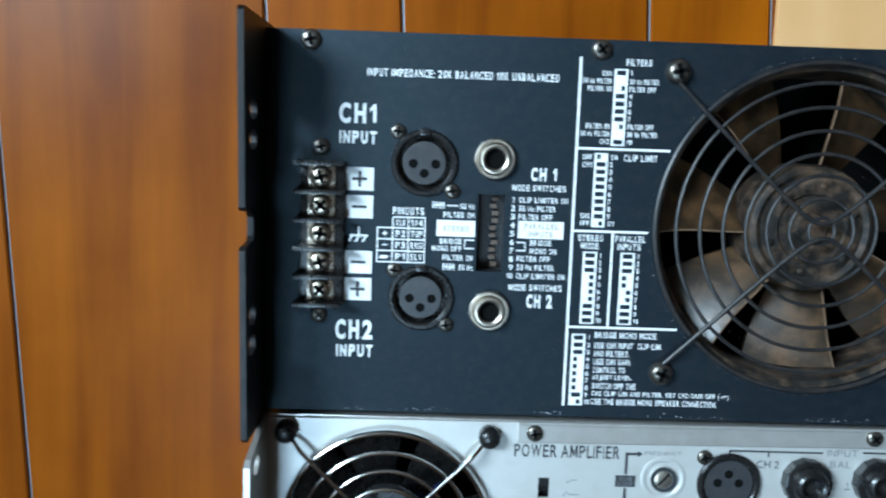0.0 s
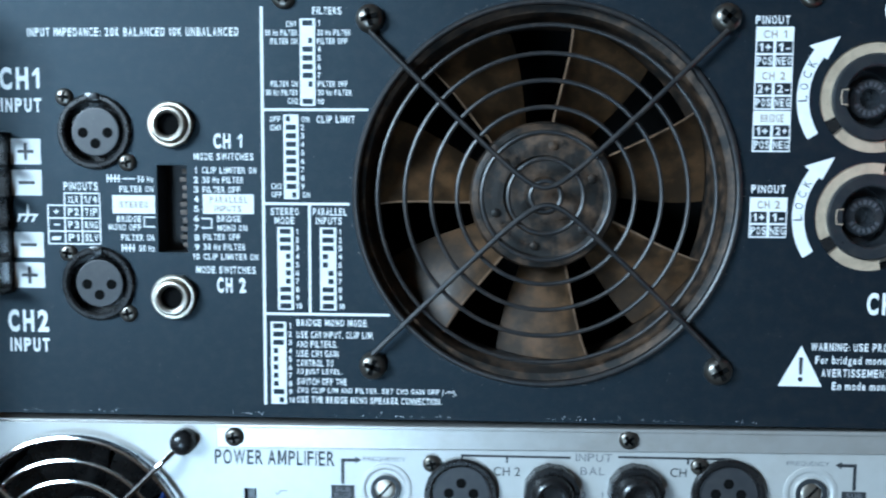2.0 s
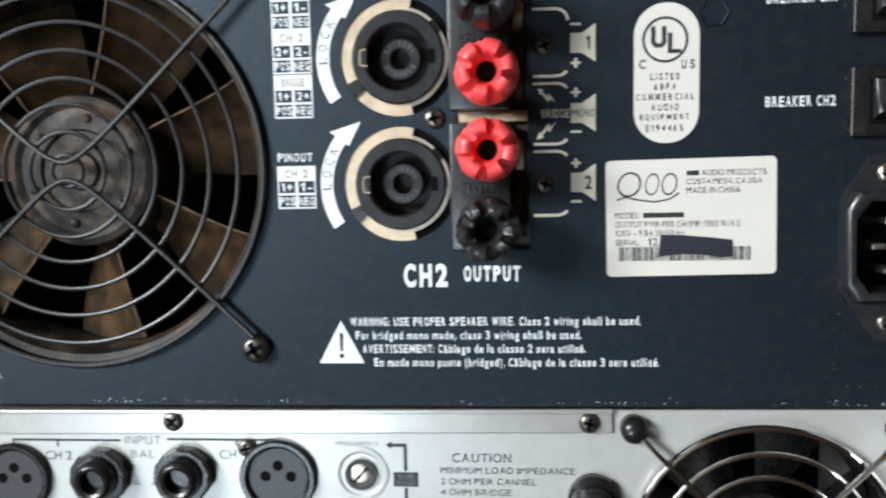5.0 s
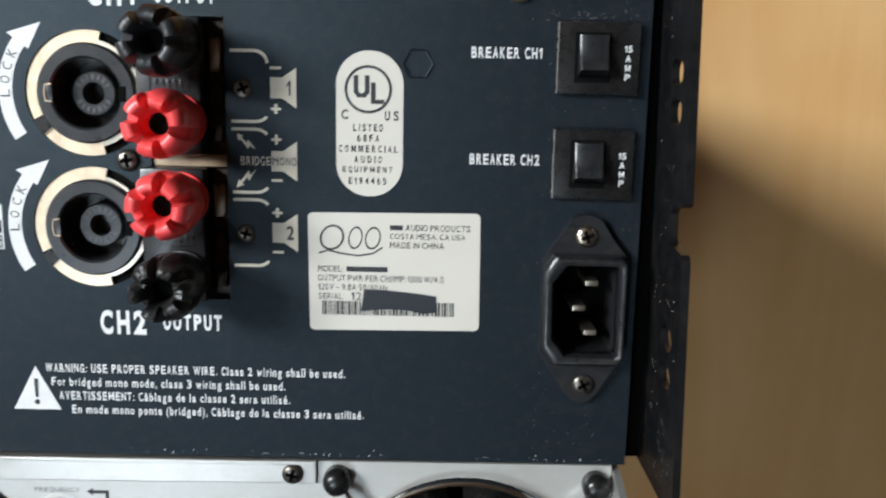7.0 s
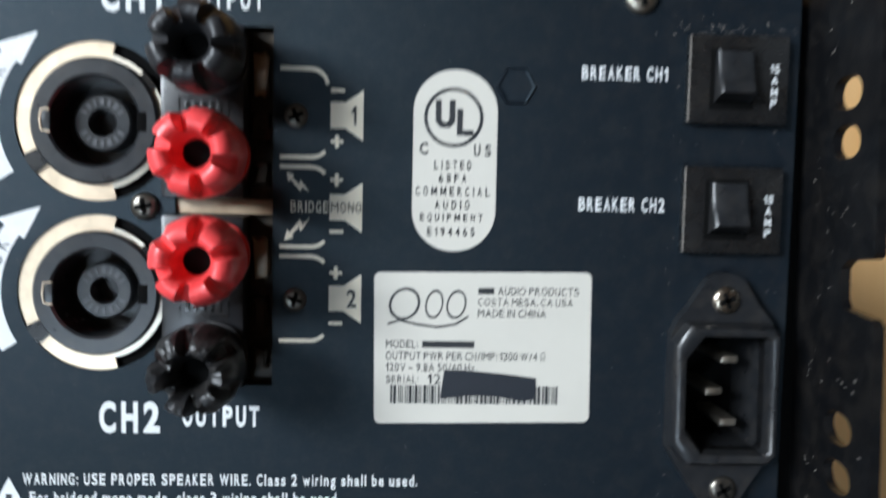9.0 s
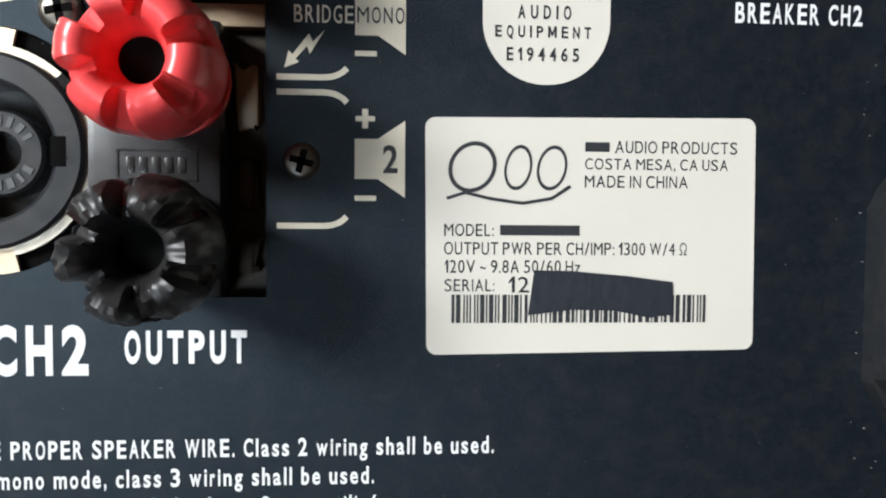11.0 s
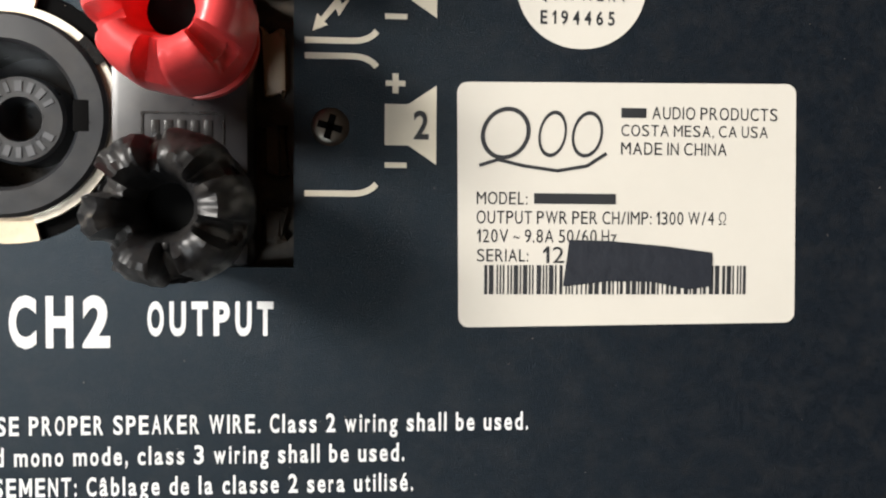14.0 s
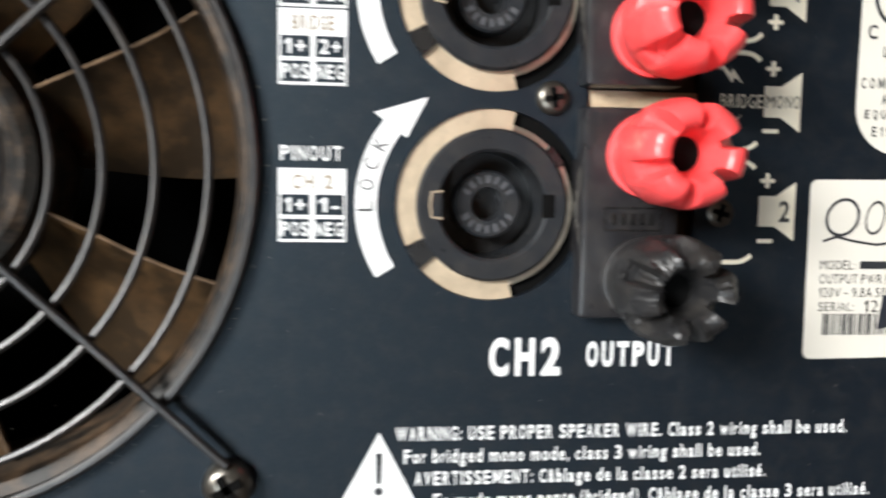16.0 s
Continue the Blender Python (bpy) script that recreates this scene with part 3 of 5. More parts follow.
guard = part("fan_guard", tube(bmesh.new(), [(x, y, 1.4) for x, y in circle_pts(FX, FY, 57.9, 120)], 0.95, 10, True), M_WIRE, amp, "black wire finger guard")
for r, z in ((50.9, 2.4), (42.6, 2.6), (34.6, 2.7), (26.7, 2.7), (19.3, 2.8), (11.3, 2.8), (4.6, 2.8)):
    part("guard_ring", tube(bmesh.new(), [(x, y, z) for x, y in circle_pts(FX, FY, r, 96)], 0.68, 8, True), M_WIRE, guard)
for sg in (1, -1):
    pts = []
    for t in np.linspace(-1, 1, 61):
        ax = abs(t) * 52.9
        yy = math.sqrt((ax * 0.985) ** 2 + 36.0) - 6.0 + 2.6
        zz = 4.2 - 1.0 * abs(t) ** 3
        pts.append((FX + t * 52.9 + (0.5 if sg < 0 else -0.4), FY + sg * yy, zz))
    part("guard_wire", tube(bmesh.new(), pts, 0.82, 10), M_WIRE, guard)
for sx, sy, a in ((-1, 1, 15), (1, 1, 50), (-1, -1, 70), (1, -1, 30)):
    screw(FX + sx * 53.0 + (0.5 if sy < 0 else -0.4), FY + sy * 53.0, 4.3, M_SCREW, guard, 0.4, 3.4, a)


# input side
def xlr_socket(cx, cy, parent, screws, turn=0.0, grey=M_GREYPL, z=0.0, pin_up=-1, face=7.5):
    ob = part("xlr_socket", lathe(bmesh.new(), cx, cy, [(11.6, z), (11.6, z + 0.9), (11.0, z + 1.5), (10.0, z + 1.5), (9.3, z + 1.0), (9.2, z - 5.0), (7.6, z - 5.0), (7.6, z - 0.8), (7.2, z - 0.4), (0, z - 0.4)], 56), M_PLASTIC, parent, "black round socket shell")
    part("socket_insert", lathe(bmesh.new(), cx, cy, [(face, z - 5.0), (face, z - 0.2), (face - 0.1, z), (face - 0.4, z + 0.05), (face - 0.5, z + 0.05), (0, z + 0.05)], 48), grey, ob, "grey insert with three contact holes")
    # contact holes are near-black discs laid on top, their depth shade in the colour
    for dx, dy in ((-3.9, -0.3 * pin_up * -1), (3.9, -0.3 * pin_up * -1), (0, 3.6 * pin_up)):
        part("hole_shade_disc", lathe(bmesh.new(), cx + dx, cy + dy, [(1.6, z + 0.02), (1.6, z + 0.14), (0, z + 0.14)], 20), M_DARK, ob)
    bm = bmesh.new()
    box(bm, cx - 2.0, cx + 2.0, cy - 10.6 * pin_up - 1.2, cy - 10.6 * pin_up + 1.2, z + 0.5, z + 2.2, 0.4)
    part("latch", bm, M_PLASTIC, ob)
    for x, y in screws:
        screw(x, y, 2.7, M_SCREW, ob, z, 1.3, 35 + x)
    return ob


xlr_socket(57.3, 190.0, panel, ((48.0, 200.6), (67.3, 180.6)))
xlr_socket(57.3, 142.6, panel, ((47.8, 152.2), (66.6, 133.2)))


def jack_socket(cx, cy, parent):
    bm = bmesh.new()
    prism(bm, [(cx + 7.3 * math.cos(radians(60 * i + 8)), cy + 7.3 * math.sin(radians(60 * i + 8))) for i in range(6)], 0, 1.7, 0.5)
    ob = part("jack_socket", bm, M_STEEL, parent, "nickel jack socket with a hexagonal nut", smooth=False)
    part("washer", lathe(bmesh.new(), cx, cy, [(7.0, 1.6), (7.0, 2.2), (6.6, 2.5), (5.9, 2.5), (5.6, 2.2), (5.5, 1.6)], 48), M_STEEL, ob)
    part("bushing", lathe(bmesh.new(), cx, cy, [(5.5, 1.6), (5.4, 3.8), (5.0, 4.3), (4.4, 4.4), (3.7, 4.0), (3.4, 3.2), (3.3, 1.75)], 44), M_STEEL, ob)
    part("bore", lathe(bmesh.new(), cx, cy, [(3.35, 3.1), (3.2, 1.76), (0, 1.76)], 32), M_DARK, ob)


jack_socket(81.6, 192.2, panel)
jack_socket(81.6, 138.8, panel)

# recessed mode switches
bm = bmesh.new()
box(bm, 76.2, 86.0, 152.4, 180.0, -11, -9)
for b in ((75.4, 76.4, 152.4, 180.0), (85.8, 86.8, 152.4, 180.0), (76.4, 85.8, 151.6, 152.6), (76.4, 85.8, 179.8, 180.6)):
    box(bm, *b, -9, -1.7)
dip = part("mode_switch_block", bm, M_GREYPL, amp, "recessed block of ten small slide switches", smooth=False)
for i in range(10):
    y = 178.0 - 2.62 * i
    off = 1.9 if i in (0, 2, 3, 6, 9) else 1.1
    bm = bmesh.new()
    box(bm, 81.2 + off - 1.1, 81.2 + off + 1.1, y - 0.75, y + 0.75, -9, -6.6, 0.2)
    part("slider", bm, M_SLIDER, dip)

# screw terminal strip
bm = bmesh.new()
box(bm, 15.0, 30.0, 139.2, 189.6, 0, 2.8, 0.5)
strip = part("terminal_strip", bm, M_PLASTIC, amp, "black five-way screw terminal strip")
for i in range(6):
    y = 189.0 - 9.75 * i
    bm = bmesh.new()
    box(bm, 13.2, 30.2, y - 0.75, y + 0.75, 0, 9.0, 0.3)
    part("barrier", bm, M_PLASTIC, strip)
for i in range(5):
    y = 184.3 - 9.75 * i
    bm = bmesh.new()
    box(bm, 17.6, 27.0, y - 3.9, y + 3.9, 2.8, 3.6, 0.3)
    part("terminal_plate", bm, M_BRASS, strip)
    screw(22.2, y, 3.9, M_BRASS, strip, 3.6, 2.2, 18 + 31 * i, name="terminal_screw")
for y in (194.6, 135.6):
    screw(21.6, y, 2.9, M_SCREW, panel, 0, 1.5, y)

# white print of the input side
text("INPUT IMPEDANCE: 20K BALANCED 10K UNBALANCED", 36.9, 102.7, 220.4, 2.7, M_INK, panel)
text("CH1", 27.5, 40.2, 206.3, 7.0, M_INK, panel, bold=0.042)
text("INPUT", 27.7, 40.5, 198.1, 4.4, M_INK, panel, bold=0.042)
text("CH2", 27.5, 40.6, 130.4, 7.2, M_INK, panel, bold=0.042)
text("INPUT", 27.9, 40.7, 122.7, 4.5, M_INK, panel, bold=0.042)
for y, s in ((183.8, "+"), (174.1, "-"), (154.6, "-"), (145.0, "+")):
    b = ink("polarity_box", 30.2, 39.8, y - 4.0, y + 4.0, M_INK, panel)
    ink("polarity_bar", 32.4, 37.6, y - 0.5, y + 0.5, M_INKB, b, 0.2)
    if s == "+":
        ink("polarity_bar", 34.5, 35.5, y - 2.7, y + 2.7, M_INKB, b, 0.21)
ink("earth_stem", 34.7, 35.4, 164.4, 167.2, M_INK, panel)
ink("earth_bar", 31.9, 38.2, 163.7, 164.4, M_INK, panel)
for x in (32.2, 34.6, 37.0):
    ink_shape("earth_tine", [(x, 163.7), (x + 0.8, 163.7), (x - 0.2, 161.8), (x - 1.0, 161.8)], M_INK, panel)

text("CH 1", 94.5, 103.4, 187.3, 4.7, M_INK, panel, bold=0.042)
text("MODE SWITCHES", 88.2, 106.9, 182.5, 2.2, M_INK, panel)
for s, x1, y in (("CLIP LIMITER ON", 107.8, 178.3), ("30 Hz FILTER", 103.7, 175.3), ("FILTER OFF", 102.6, 172.3), ("FILTER OFF", 102.4, 157.6), ("30 Hz FILTER", 104.0, 154.5), ("CLIP LIMITER ON", 108.0, 151.4)):
    text(s, 90.8, x1, y, 2.0, M_INK, panel)
for i in range(10):
    text(str(i + 1), 88.0 if i < 9 else 87.4, 89.5, 178.3 - 2.99 * i, 2.0, M_INK, panel)
b = ink("switch_caption_box", 90.8, 106.8, 164.8, 170.9, M_INK, panel)
text("PARALLEL", 93.0, 105.0, 169.2, 2.0, M_FADE, b, 0.2)
text("INPUTS", 94.5, 103.0, 166.4, 2.0, M_FADE, b, 0.2)
b = ink("switch_caption_box", 62.2, 75.7, 164.7, 170.4, M_INK, panel)
text("STEREO", 64.5, 73.5, 167.5, 2.0, M_FADE, b, 0.2)
for s, x0, x1, y in (("BRIDGE", 95.2, 102.7, 163.3), ("MONO ON", 95.3, 104.6, 160.4), ("50 Hz", 70.3, 75.3, 175.4), ("FILTER ON", 64.5, 75.2, 172.3), ("BRIDGE", 63.5, 71.2, 163.0), ("MONO OFF", 60.8, 71.2, 160.4), ("FILTER ON", 64.7, 75.3, 157.2), ("50 Hz", 70.4, 75.4, 153.8)):
    text(s, x0, x1, y, 2.0, M_INK, panel)
ink_shape("bracket_line", ribbon_pts([(90.4, 163.3), (93.5, 163.3), (93.5, 160.4), (90.4, 160.4)], 0.5), M_INK, panel)
ink_shape("bracket_line", ribbon_pts([(75.6, 163.6), (72.2, 163.6), (72.2, 160.6), (75.6, 160.6)], 0.5), M_INK, panel)
for x0, y in ((60.6, 175.6), (64.8, 153.9)):
    for k in range(4):
        ink("filter_symbol", x0 + 1.2 * k, x0 + 1.2 * k + 0.45, y - 1.2, y + 1.2, M_INK, panel)
    ink("filter_symbol", x0, x0 + 4.2, y - 0.2, y + 0.2, M_INK, panel, 0.12)
ink("filter_symbol", 65.6, 69.6, 175.3, 175.7, M_INK, panel)
text("MODE SWITCHES", 88.4, 107.2, 147.3, 2.3, M_INK, panel)
text("CH 2", 94.9, 104.0, 142.5, 4.9, M_INK, panel, bold=0.042)
text("PINOUTS", 46.8, 57.7, 173.1, 2.7, M_INK, panel)
for x in (46.9, 52.4, 58.1):
    ink("table_line", x - 0.22, x + 0.22, 155.0, 170.9, M_INK, panel)
ink("table_line", 41.3, 41.75, 155.0, 167.1, M_INK, panel)
for x0, y in ((46.9, 170.9), (41.5, 167.1), (41.5, 163.1), (41.5, 159.0), (41.5, 155.0)):
    ink("table_line", x0, 58.1, y - 0.22, y + 0.22, M_INK, panel, 0.12)
for r, row in enumerate((("", "XLR", "1/4"), ("+", "P2", "TIP"), ("-", "P3", "RNG"), ("", "P1", "SLV"))):
    y = (169.0, 165.1, 161.05, 157.0)[r]
    for c, s in enumerate(row):
        if s:
            x = (44.2, 49.65, 55.25)[c]
            w = (0.9, 1.7, 2.0)[c]
            text(s, x - w, x + w, y, 2.3 if s not in "+-" else (1.6 if s == "+" else 0.5), M_INK, panel)
ink_shape("earth_bar", [(42.8, 157.3), (45.6, 157.3), (45.1, 156.2), (42.3, 156.2)], M_INK, panel)

# switch setting tables
for x0, x1, y0, y1 in ((109.4, 110.3, 104.7, 227.9), (110.3, 142.5, 196.5, 197.3), (110.3, 136.6, 167.7, 168.5), (110.3, 149.1, 133.3, 134.1), (123.8, 124.6, 134.1, 167.7)):
    ink("table_line", x0, x1, y0, y1, M_INK, panel)


def switch_chart(x0, x1, yc, h, states, digits=()):
    """A drawn bank of ten switches: n none, l or r thrown to a side, w all white."""
    chart = ink("switch_chart", x0, x1, yc - h / 2, yc + h / 2, M_INK, panel)
    st = h / 10
    for i, s in enumerate(states):
        y = yc + h / 2 - st * (i + 0.5)
        if s == "w":
            continue
        a, b = {"n": (x0 + 0.75, x1 - 0.75), "l": (x0 + 2.6, x1 - 0.85), "r": (x0 + 0.85, x1 - 2.6)}[s]
        ink("switch_cell", a, b, y - st * 0.31, y + st * 0.31, M_BLACK, chart, 0.2)
    for i in digits:
        y = yc + h / 2 - st * (i - 0.5)
        text(str(i), x1 + 0.7, x1 + (1.7 if i < 10 else 2.6), y, 1.75, M_INK, panel)


switch_chart(121.6, 126.3, 211.2, 26.2, "nwlnnnnlwn", (1, 4, 5, 6, 7, 10))
switch_chart(116.3, 121.0, 182.5, 25.9, "rnnnnnnnnl", (2, 3, 4, 5, 6, 7, 8, 9))
switch_chart(114.1, 119.1, 147.9, 25.9, "nnnllllnnn", range(1, 11))
switch_chart(127.4, 132.5, 147.9, 25.9, "nnnrrllnnn", range(1, 11))
switch_chart(111.7, 116.6, 118.1, 26.2, "nnnrrrrrnl", range(1, 11))
for s, x0, x1, y, h in (
        ("FILTERS", 125.5, 134.3, 226.6, 2.3), ("CH1", 117.4, 120.5, 222.7, 1.8), ("50 Hz FILTER", 110.9, 120.8, 220.1, 1.8), ("FILTER ON", 112.6, 120.8, 217.5, 1.8),
        ("30 Hz FILTER", 127.0, 137.1, 220.1, 1.8), ("FILTER OFF", 127.0, 136.1, 217.5, 1.8), ("FILTER ON", 112.6, 120.8, 204.7, 1.8), ("FILTER OFF", 127.1, 136.1, 204.7, 1.8),
        ("50 Hz FILTER", 110.9, 120.9, 202.1, 1.8), ("30 Hz FILTER", 127.1, 137.5, 202.1, 1.8), ("CH2", 117.8, 120.9, 199.5, 1.8)):
    text(s, x0, x1, y, h, M_INK, panel)
for s, x0, x1, y, h in (
        ("OFF", 112.2, 115.4, 194.0, 1.8), ("CH1", 112.2, 115.5, 191.4, 1.8), ("ON", 122.0, 124.3, 194.0, 1.8), ("CLIP LIMIT", 126.6, 138.3, 194.0, 2.3), ("CH2", 112.4, 115.6, 173.5, 1.8),
        ("OFF", 112.4, 115.6, 170.9, 1.8), ("ON", 122.2, 124.4, 170.9, 1.8), ("STEREO", 112.1, 120.8, 165.7, 2.3), ("MODE", 113.3, 119.5, 162.9, 2.3), ("PARALLEL", 125.3, 135.8, 165.7, 2.3),
        ("INPUTS", 126.2, 134.3, 162.9, 2.3)):
    text(s, x0, x1, y, h, M_INK, panel)
for s, x1, y in (("BRIDGE MONO MODE", 142.0, 131.0), ("USE CH1 INPUT. CLIP LIM.", 144.2, 127.2), ("AND FILTERS.", 132.7, 124.2), ("USE CH1 GAIN", 133.0, 121.2), ("CONTROL TO", 131.4, 118.2),
                 ("ADJUST LEVEL.", 134.2, 115.3), ("SWITCH OFF THE", 135.6, 112.3), ("CH2 CLIP LIM AND FILTER. SET CH2 GAIN OFF (-\u221e).", 170.0, 109.3), ("USE THE BRIDGE MONO SPEAKER CONNECTION.", 165.4, 106.5)):
    text(s, 119.9, x1, y, 2.2, M_INK, panel)

# output side
text("PINOUT", 258.0, 268.0, 223.6, 2.5, M_INK, panel)
text("PINOUT", 258.5, 268.6, 173.6, 2.5, M_INK, panel)
for yc, head, a, c in ((215.5, "CH 1", "1+", "1-"), (203.3, "CH 2", "2+", "2-"), (190.8, "BRIDGE", "1+", "2+"), (165.0, "CH 2", "1+", "1-")):
    b = ink("pinout_table", 258.2, 269.3, yc - 6.1, yc + 6.1, M_INK, panel)
    text(head, 260.4, 267.2, yc + 3.9, 2.4, M_FADE, b, 0.2, 0.02)
    for x, s, t in ((260.95, a, "POS"), (266.55, c, "NEG")):
        for y, w in ((yc + 0.1, s), (yc - 3.95, t)):
            ink("table_cell", x - 2.35, x + 2.35, y - 1.7, y + 1.7, M_BLACK, b, 0.2)
            text(w, x - (1.7 if w == s else 2.2), x + (1.7 if w == s else 2.2), y, 2.4, M_INK, b, 0.3)


def lock_arrow(cx, cy):
    """A curved white arrow round a socket, with its word along it."""
    pts = []
    R0, R1 = 19.6, 23.2
    for i in range(19):
        a = radians(212.5 - 69.5 * i / 18)
        pts.append((cx + R1 * math.cos(a), cy + R1 * math.sin(a)))
    a = radians(143)
    tip = radians(122)
    head = [(cx + 25.2 * math.cos(a), cy + 25.2 * math.sin(a)), (cx + 21.1 * math.cos(tip), cy + 21.1 * math.sin(tip)), (cx + 18.4 * math.cos(a), cy + 18.4 * math.sin(a))]
    inner = [(cx + R0 * math.cos(radians(143 + 69.5 * i / 18)), cy + R0 * math.sin(radians(143 + 69.5 * i / 18))) for i in range(19)]
    ob = ink_shape("lock_arrow", pts + head + inner, M_INK, panel)
    for i, ch in enumerate("LOCK"):
        a = 181 - 9.5 * i
        x, y = cx + 21.5 * math.cos(radians(a)), cy + 21.5 * math.sin(radians(a))
        text(ch, x - 0.9, x + 0.9, y, 2.5, M_INKB, ob, 0.2, 0.0, turn=a - 90)


def speaker_socket(cx, cy):
    lock_arrow(cx, cy)
    ob = part("speaker_socket", lathe(bmesh.new(), cx, cy, [(13.0, -14), (13.0, 0.6), (12.5, 1.2), (9.6, 1.2), (9.1, 0.7), (9.0, -10), (6.0, -10)], 64), M_SOCKET, amp, "black round locking speaker socket")
    part("mounting_ring", lathe(bmesh.new(), cx, cy, [(12.8, -1.2), (12.8, -0.5), (16.3, -0.5), (16.3, -1.2), (12.8, -1.2)], 40, 76, 284), M_RING, ob, "cream plated ring")
    part("mounting_ring", lathe(bmesh.new(), cx, cy, [(12.8, -1.2), (12.8, -0.3), (14.1, -0.3), (14.1, -1.2), (12.8, -1.2)], 40, -76, 76), M_STEEL, ob)
    # near-black ring that stands for the shade in the recess round the socket
    part("recess_shade_ring", lathe(bmesh.new(), cx, cy, [(16.6, -3.0), (16.6, -1.7), (12.6, -1.7), (12.6, -3.0), (16.6, -3.0)], 48), M_DARK, ob)
    part("core", lathe(bmesh.new(), cx, cy, [(6.0, -10), (6.0, -4.5), (5.6, -4.0), (3.0, -4.0), (2.8, -4.4), (2.8, -9.5), (0, -9.5)], 48), M_SOCKET, ob, "grey centre core with a square bore")
    for i in range(14):
        a = radians((30 if i < 7 else 70) + 20 * i)
        bm, half = bmesh.new(), radians((4.2, 6.0, 5.2, 7.0)[i % 4])
        prism(bm, [(cx + r * math.cos(a + d), cy + r * math.sin(a + d)) for r, d in ((3.7, -half), (5.1, -half * 0.8), (5.1, half * 0.8), (3.7, half))], -4.1, -3.85)
        part("raised_mark", bm, M_MARK, ob)
    for a0 in (214, 38):
        part("retaining_clip", lathe(bmesh.new(), cx, cy, [(12.6, -1.0), (12.6, 0.4), (16.3 if a0 == 214 else 14.3, 0.2), (16.3 if a0 == 214 else 14.3, -1.0), (12.6, -1.0)], 8, a0 - 8, a0 + 8), M_PLASTIC, ob)
    # the right notch is a raised near-black block in place of its shade
    for sx in (-1, 1):
        bm = bmesh.new()
        box(bm, cx + sx * 9.7 - 1.0, cx + sx * 9.7 + 1.0, cy - 2.0, cy + 2.0, 0.3, 1.26, 0.1)
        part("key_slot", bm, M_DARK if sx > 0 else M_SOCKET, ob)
    bm = bmesh.new()
    tube(bm, [(cx - 8.6, cy + 2.3, 1.35), (cx - 10.4, cy + 2.1, 1.35), (cx - 10.7, cy, 1.35), (cx - 10.4, cy - 2.1, 1.35), (cx - 8.6, cy - 2.3, 1.35)], 0.22, 6)
    part("contact_edge", bm, M_RING, ob)


speaker_socket(294.0, 200.9)
speaker_socket(294.0, 165.4)
screw(304.0, 183.7, 2.9, M_SCREW, panel, 0, 1.5, 10)

text("CH1", 295.3, 307.5, 226.4, 6.6, M_INK, panel, bold=0.042)
text("OUTPUT", 312.5, 328.2, 226.4, 4.5, M_INK, panel, bold=0.042)
text("CH2", 294.2, 306.8, 139.1, 6.9, M_INK, panel, bold=0.042)
text("OUTPUT", 311.5, 327.6, 139.5, 4.6, M_INK, panel, bold=0.042)

# binding posts on two moulded blocks
bm = bmesh.new()
box(bm, 309.0, 331.0, 145.4, 221.8, -5.2, -3.6)
backing = part("post_backing", bm, M_GRIME, amp, "grimy board showing behind the posts", smooth=False)
part("copper_strip", box(bmesh.new(), 309.4, 330.0, 182.4, 185.4, -3.6, -0.6, 0.2), M_TAN, backing, "tan strip between the posts")
for y0, y1 in ((185.6, 220.6), (146.6, 182.2)):
    bm = bmesh.new()
    box(bm, 308.4, 325.2, y0, y1, -3.4, 5.0, 1.1)
    blk = part("post_block", bm, M_BLOCK, amp, "black moulded terminal block")
    bm = bmesh.new()
    yc = 203.9 if y0 > 180 else 163.6
    for b in ((312.2, 322.2, yc + 1.75, yc + 2.0), (312.2, 322.2, yc - 2.0, yc - 1.75), (312.2, 312.45, yc - 1.75, yc + 1.75), (321.95, 322.2, yc - 1.75, yc + 1.75)):
        box(bm, *b, 4.9, 5.15)
    part("raised_border", bm, M_PLASTIC, blk, smooth=False)
    for i in range(5):
        bm = bmesh.new()
        box(bm, 313.4 + 1.6 * i, 314.4 + 1.6 * i, yc - 1.0, yc + 1.0, 4.9, 5.12, 0.05)
        part("raised_mark", bm, M_PLASTIC, blk)
    lump = random.Random(int(y0))
    for ya, yb in ((y0 + 3, y0 + 7), (y0 + 12, y0 + 18), (y1 - 13, y1 - 5)):
        # bent, worn solder tags with crooked edges
        bm = bmesh.new()
        box(bm, 326.2, 328.8, ya, yb, -3.6, -1.2, 0.3)
        for v in bm.verts:
            v.co += Vector((lump.uniform(-0.7, 0.7), lump.uniform(-0.8, 0.8), lump.uniform(-0.8, 0.4))) * MM
        part("solder_tag", bm, M_TAN if yb - ya > 7 else M_GRIME, blk, "tan solder tag, bent and grimy" if yb - ya > 7 else "")


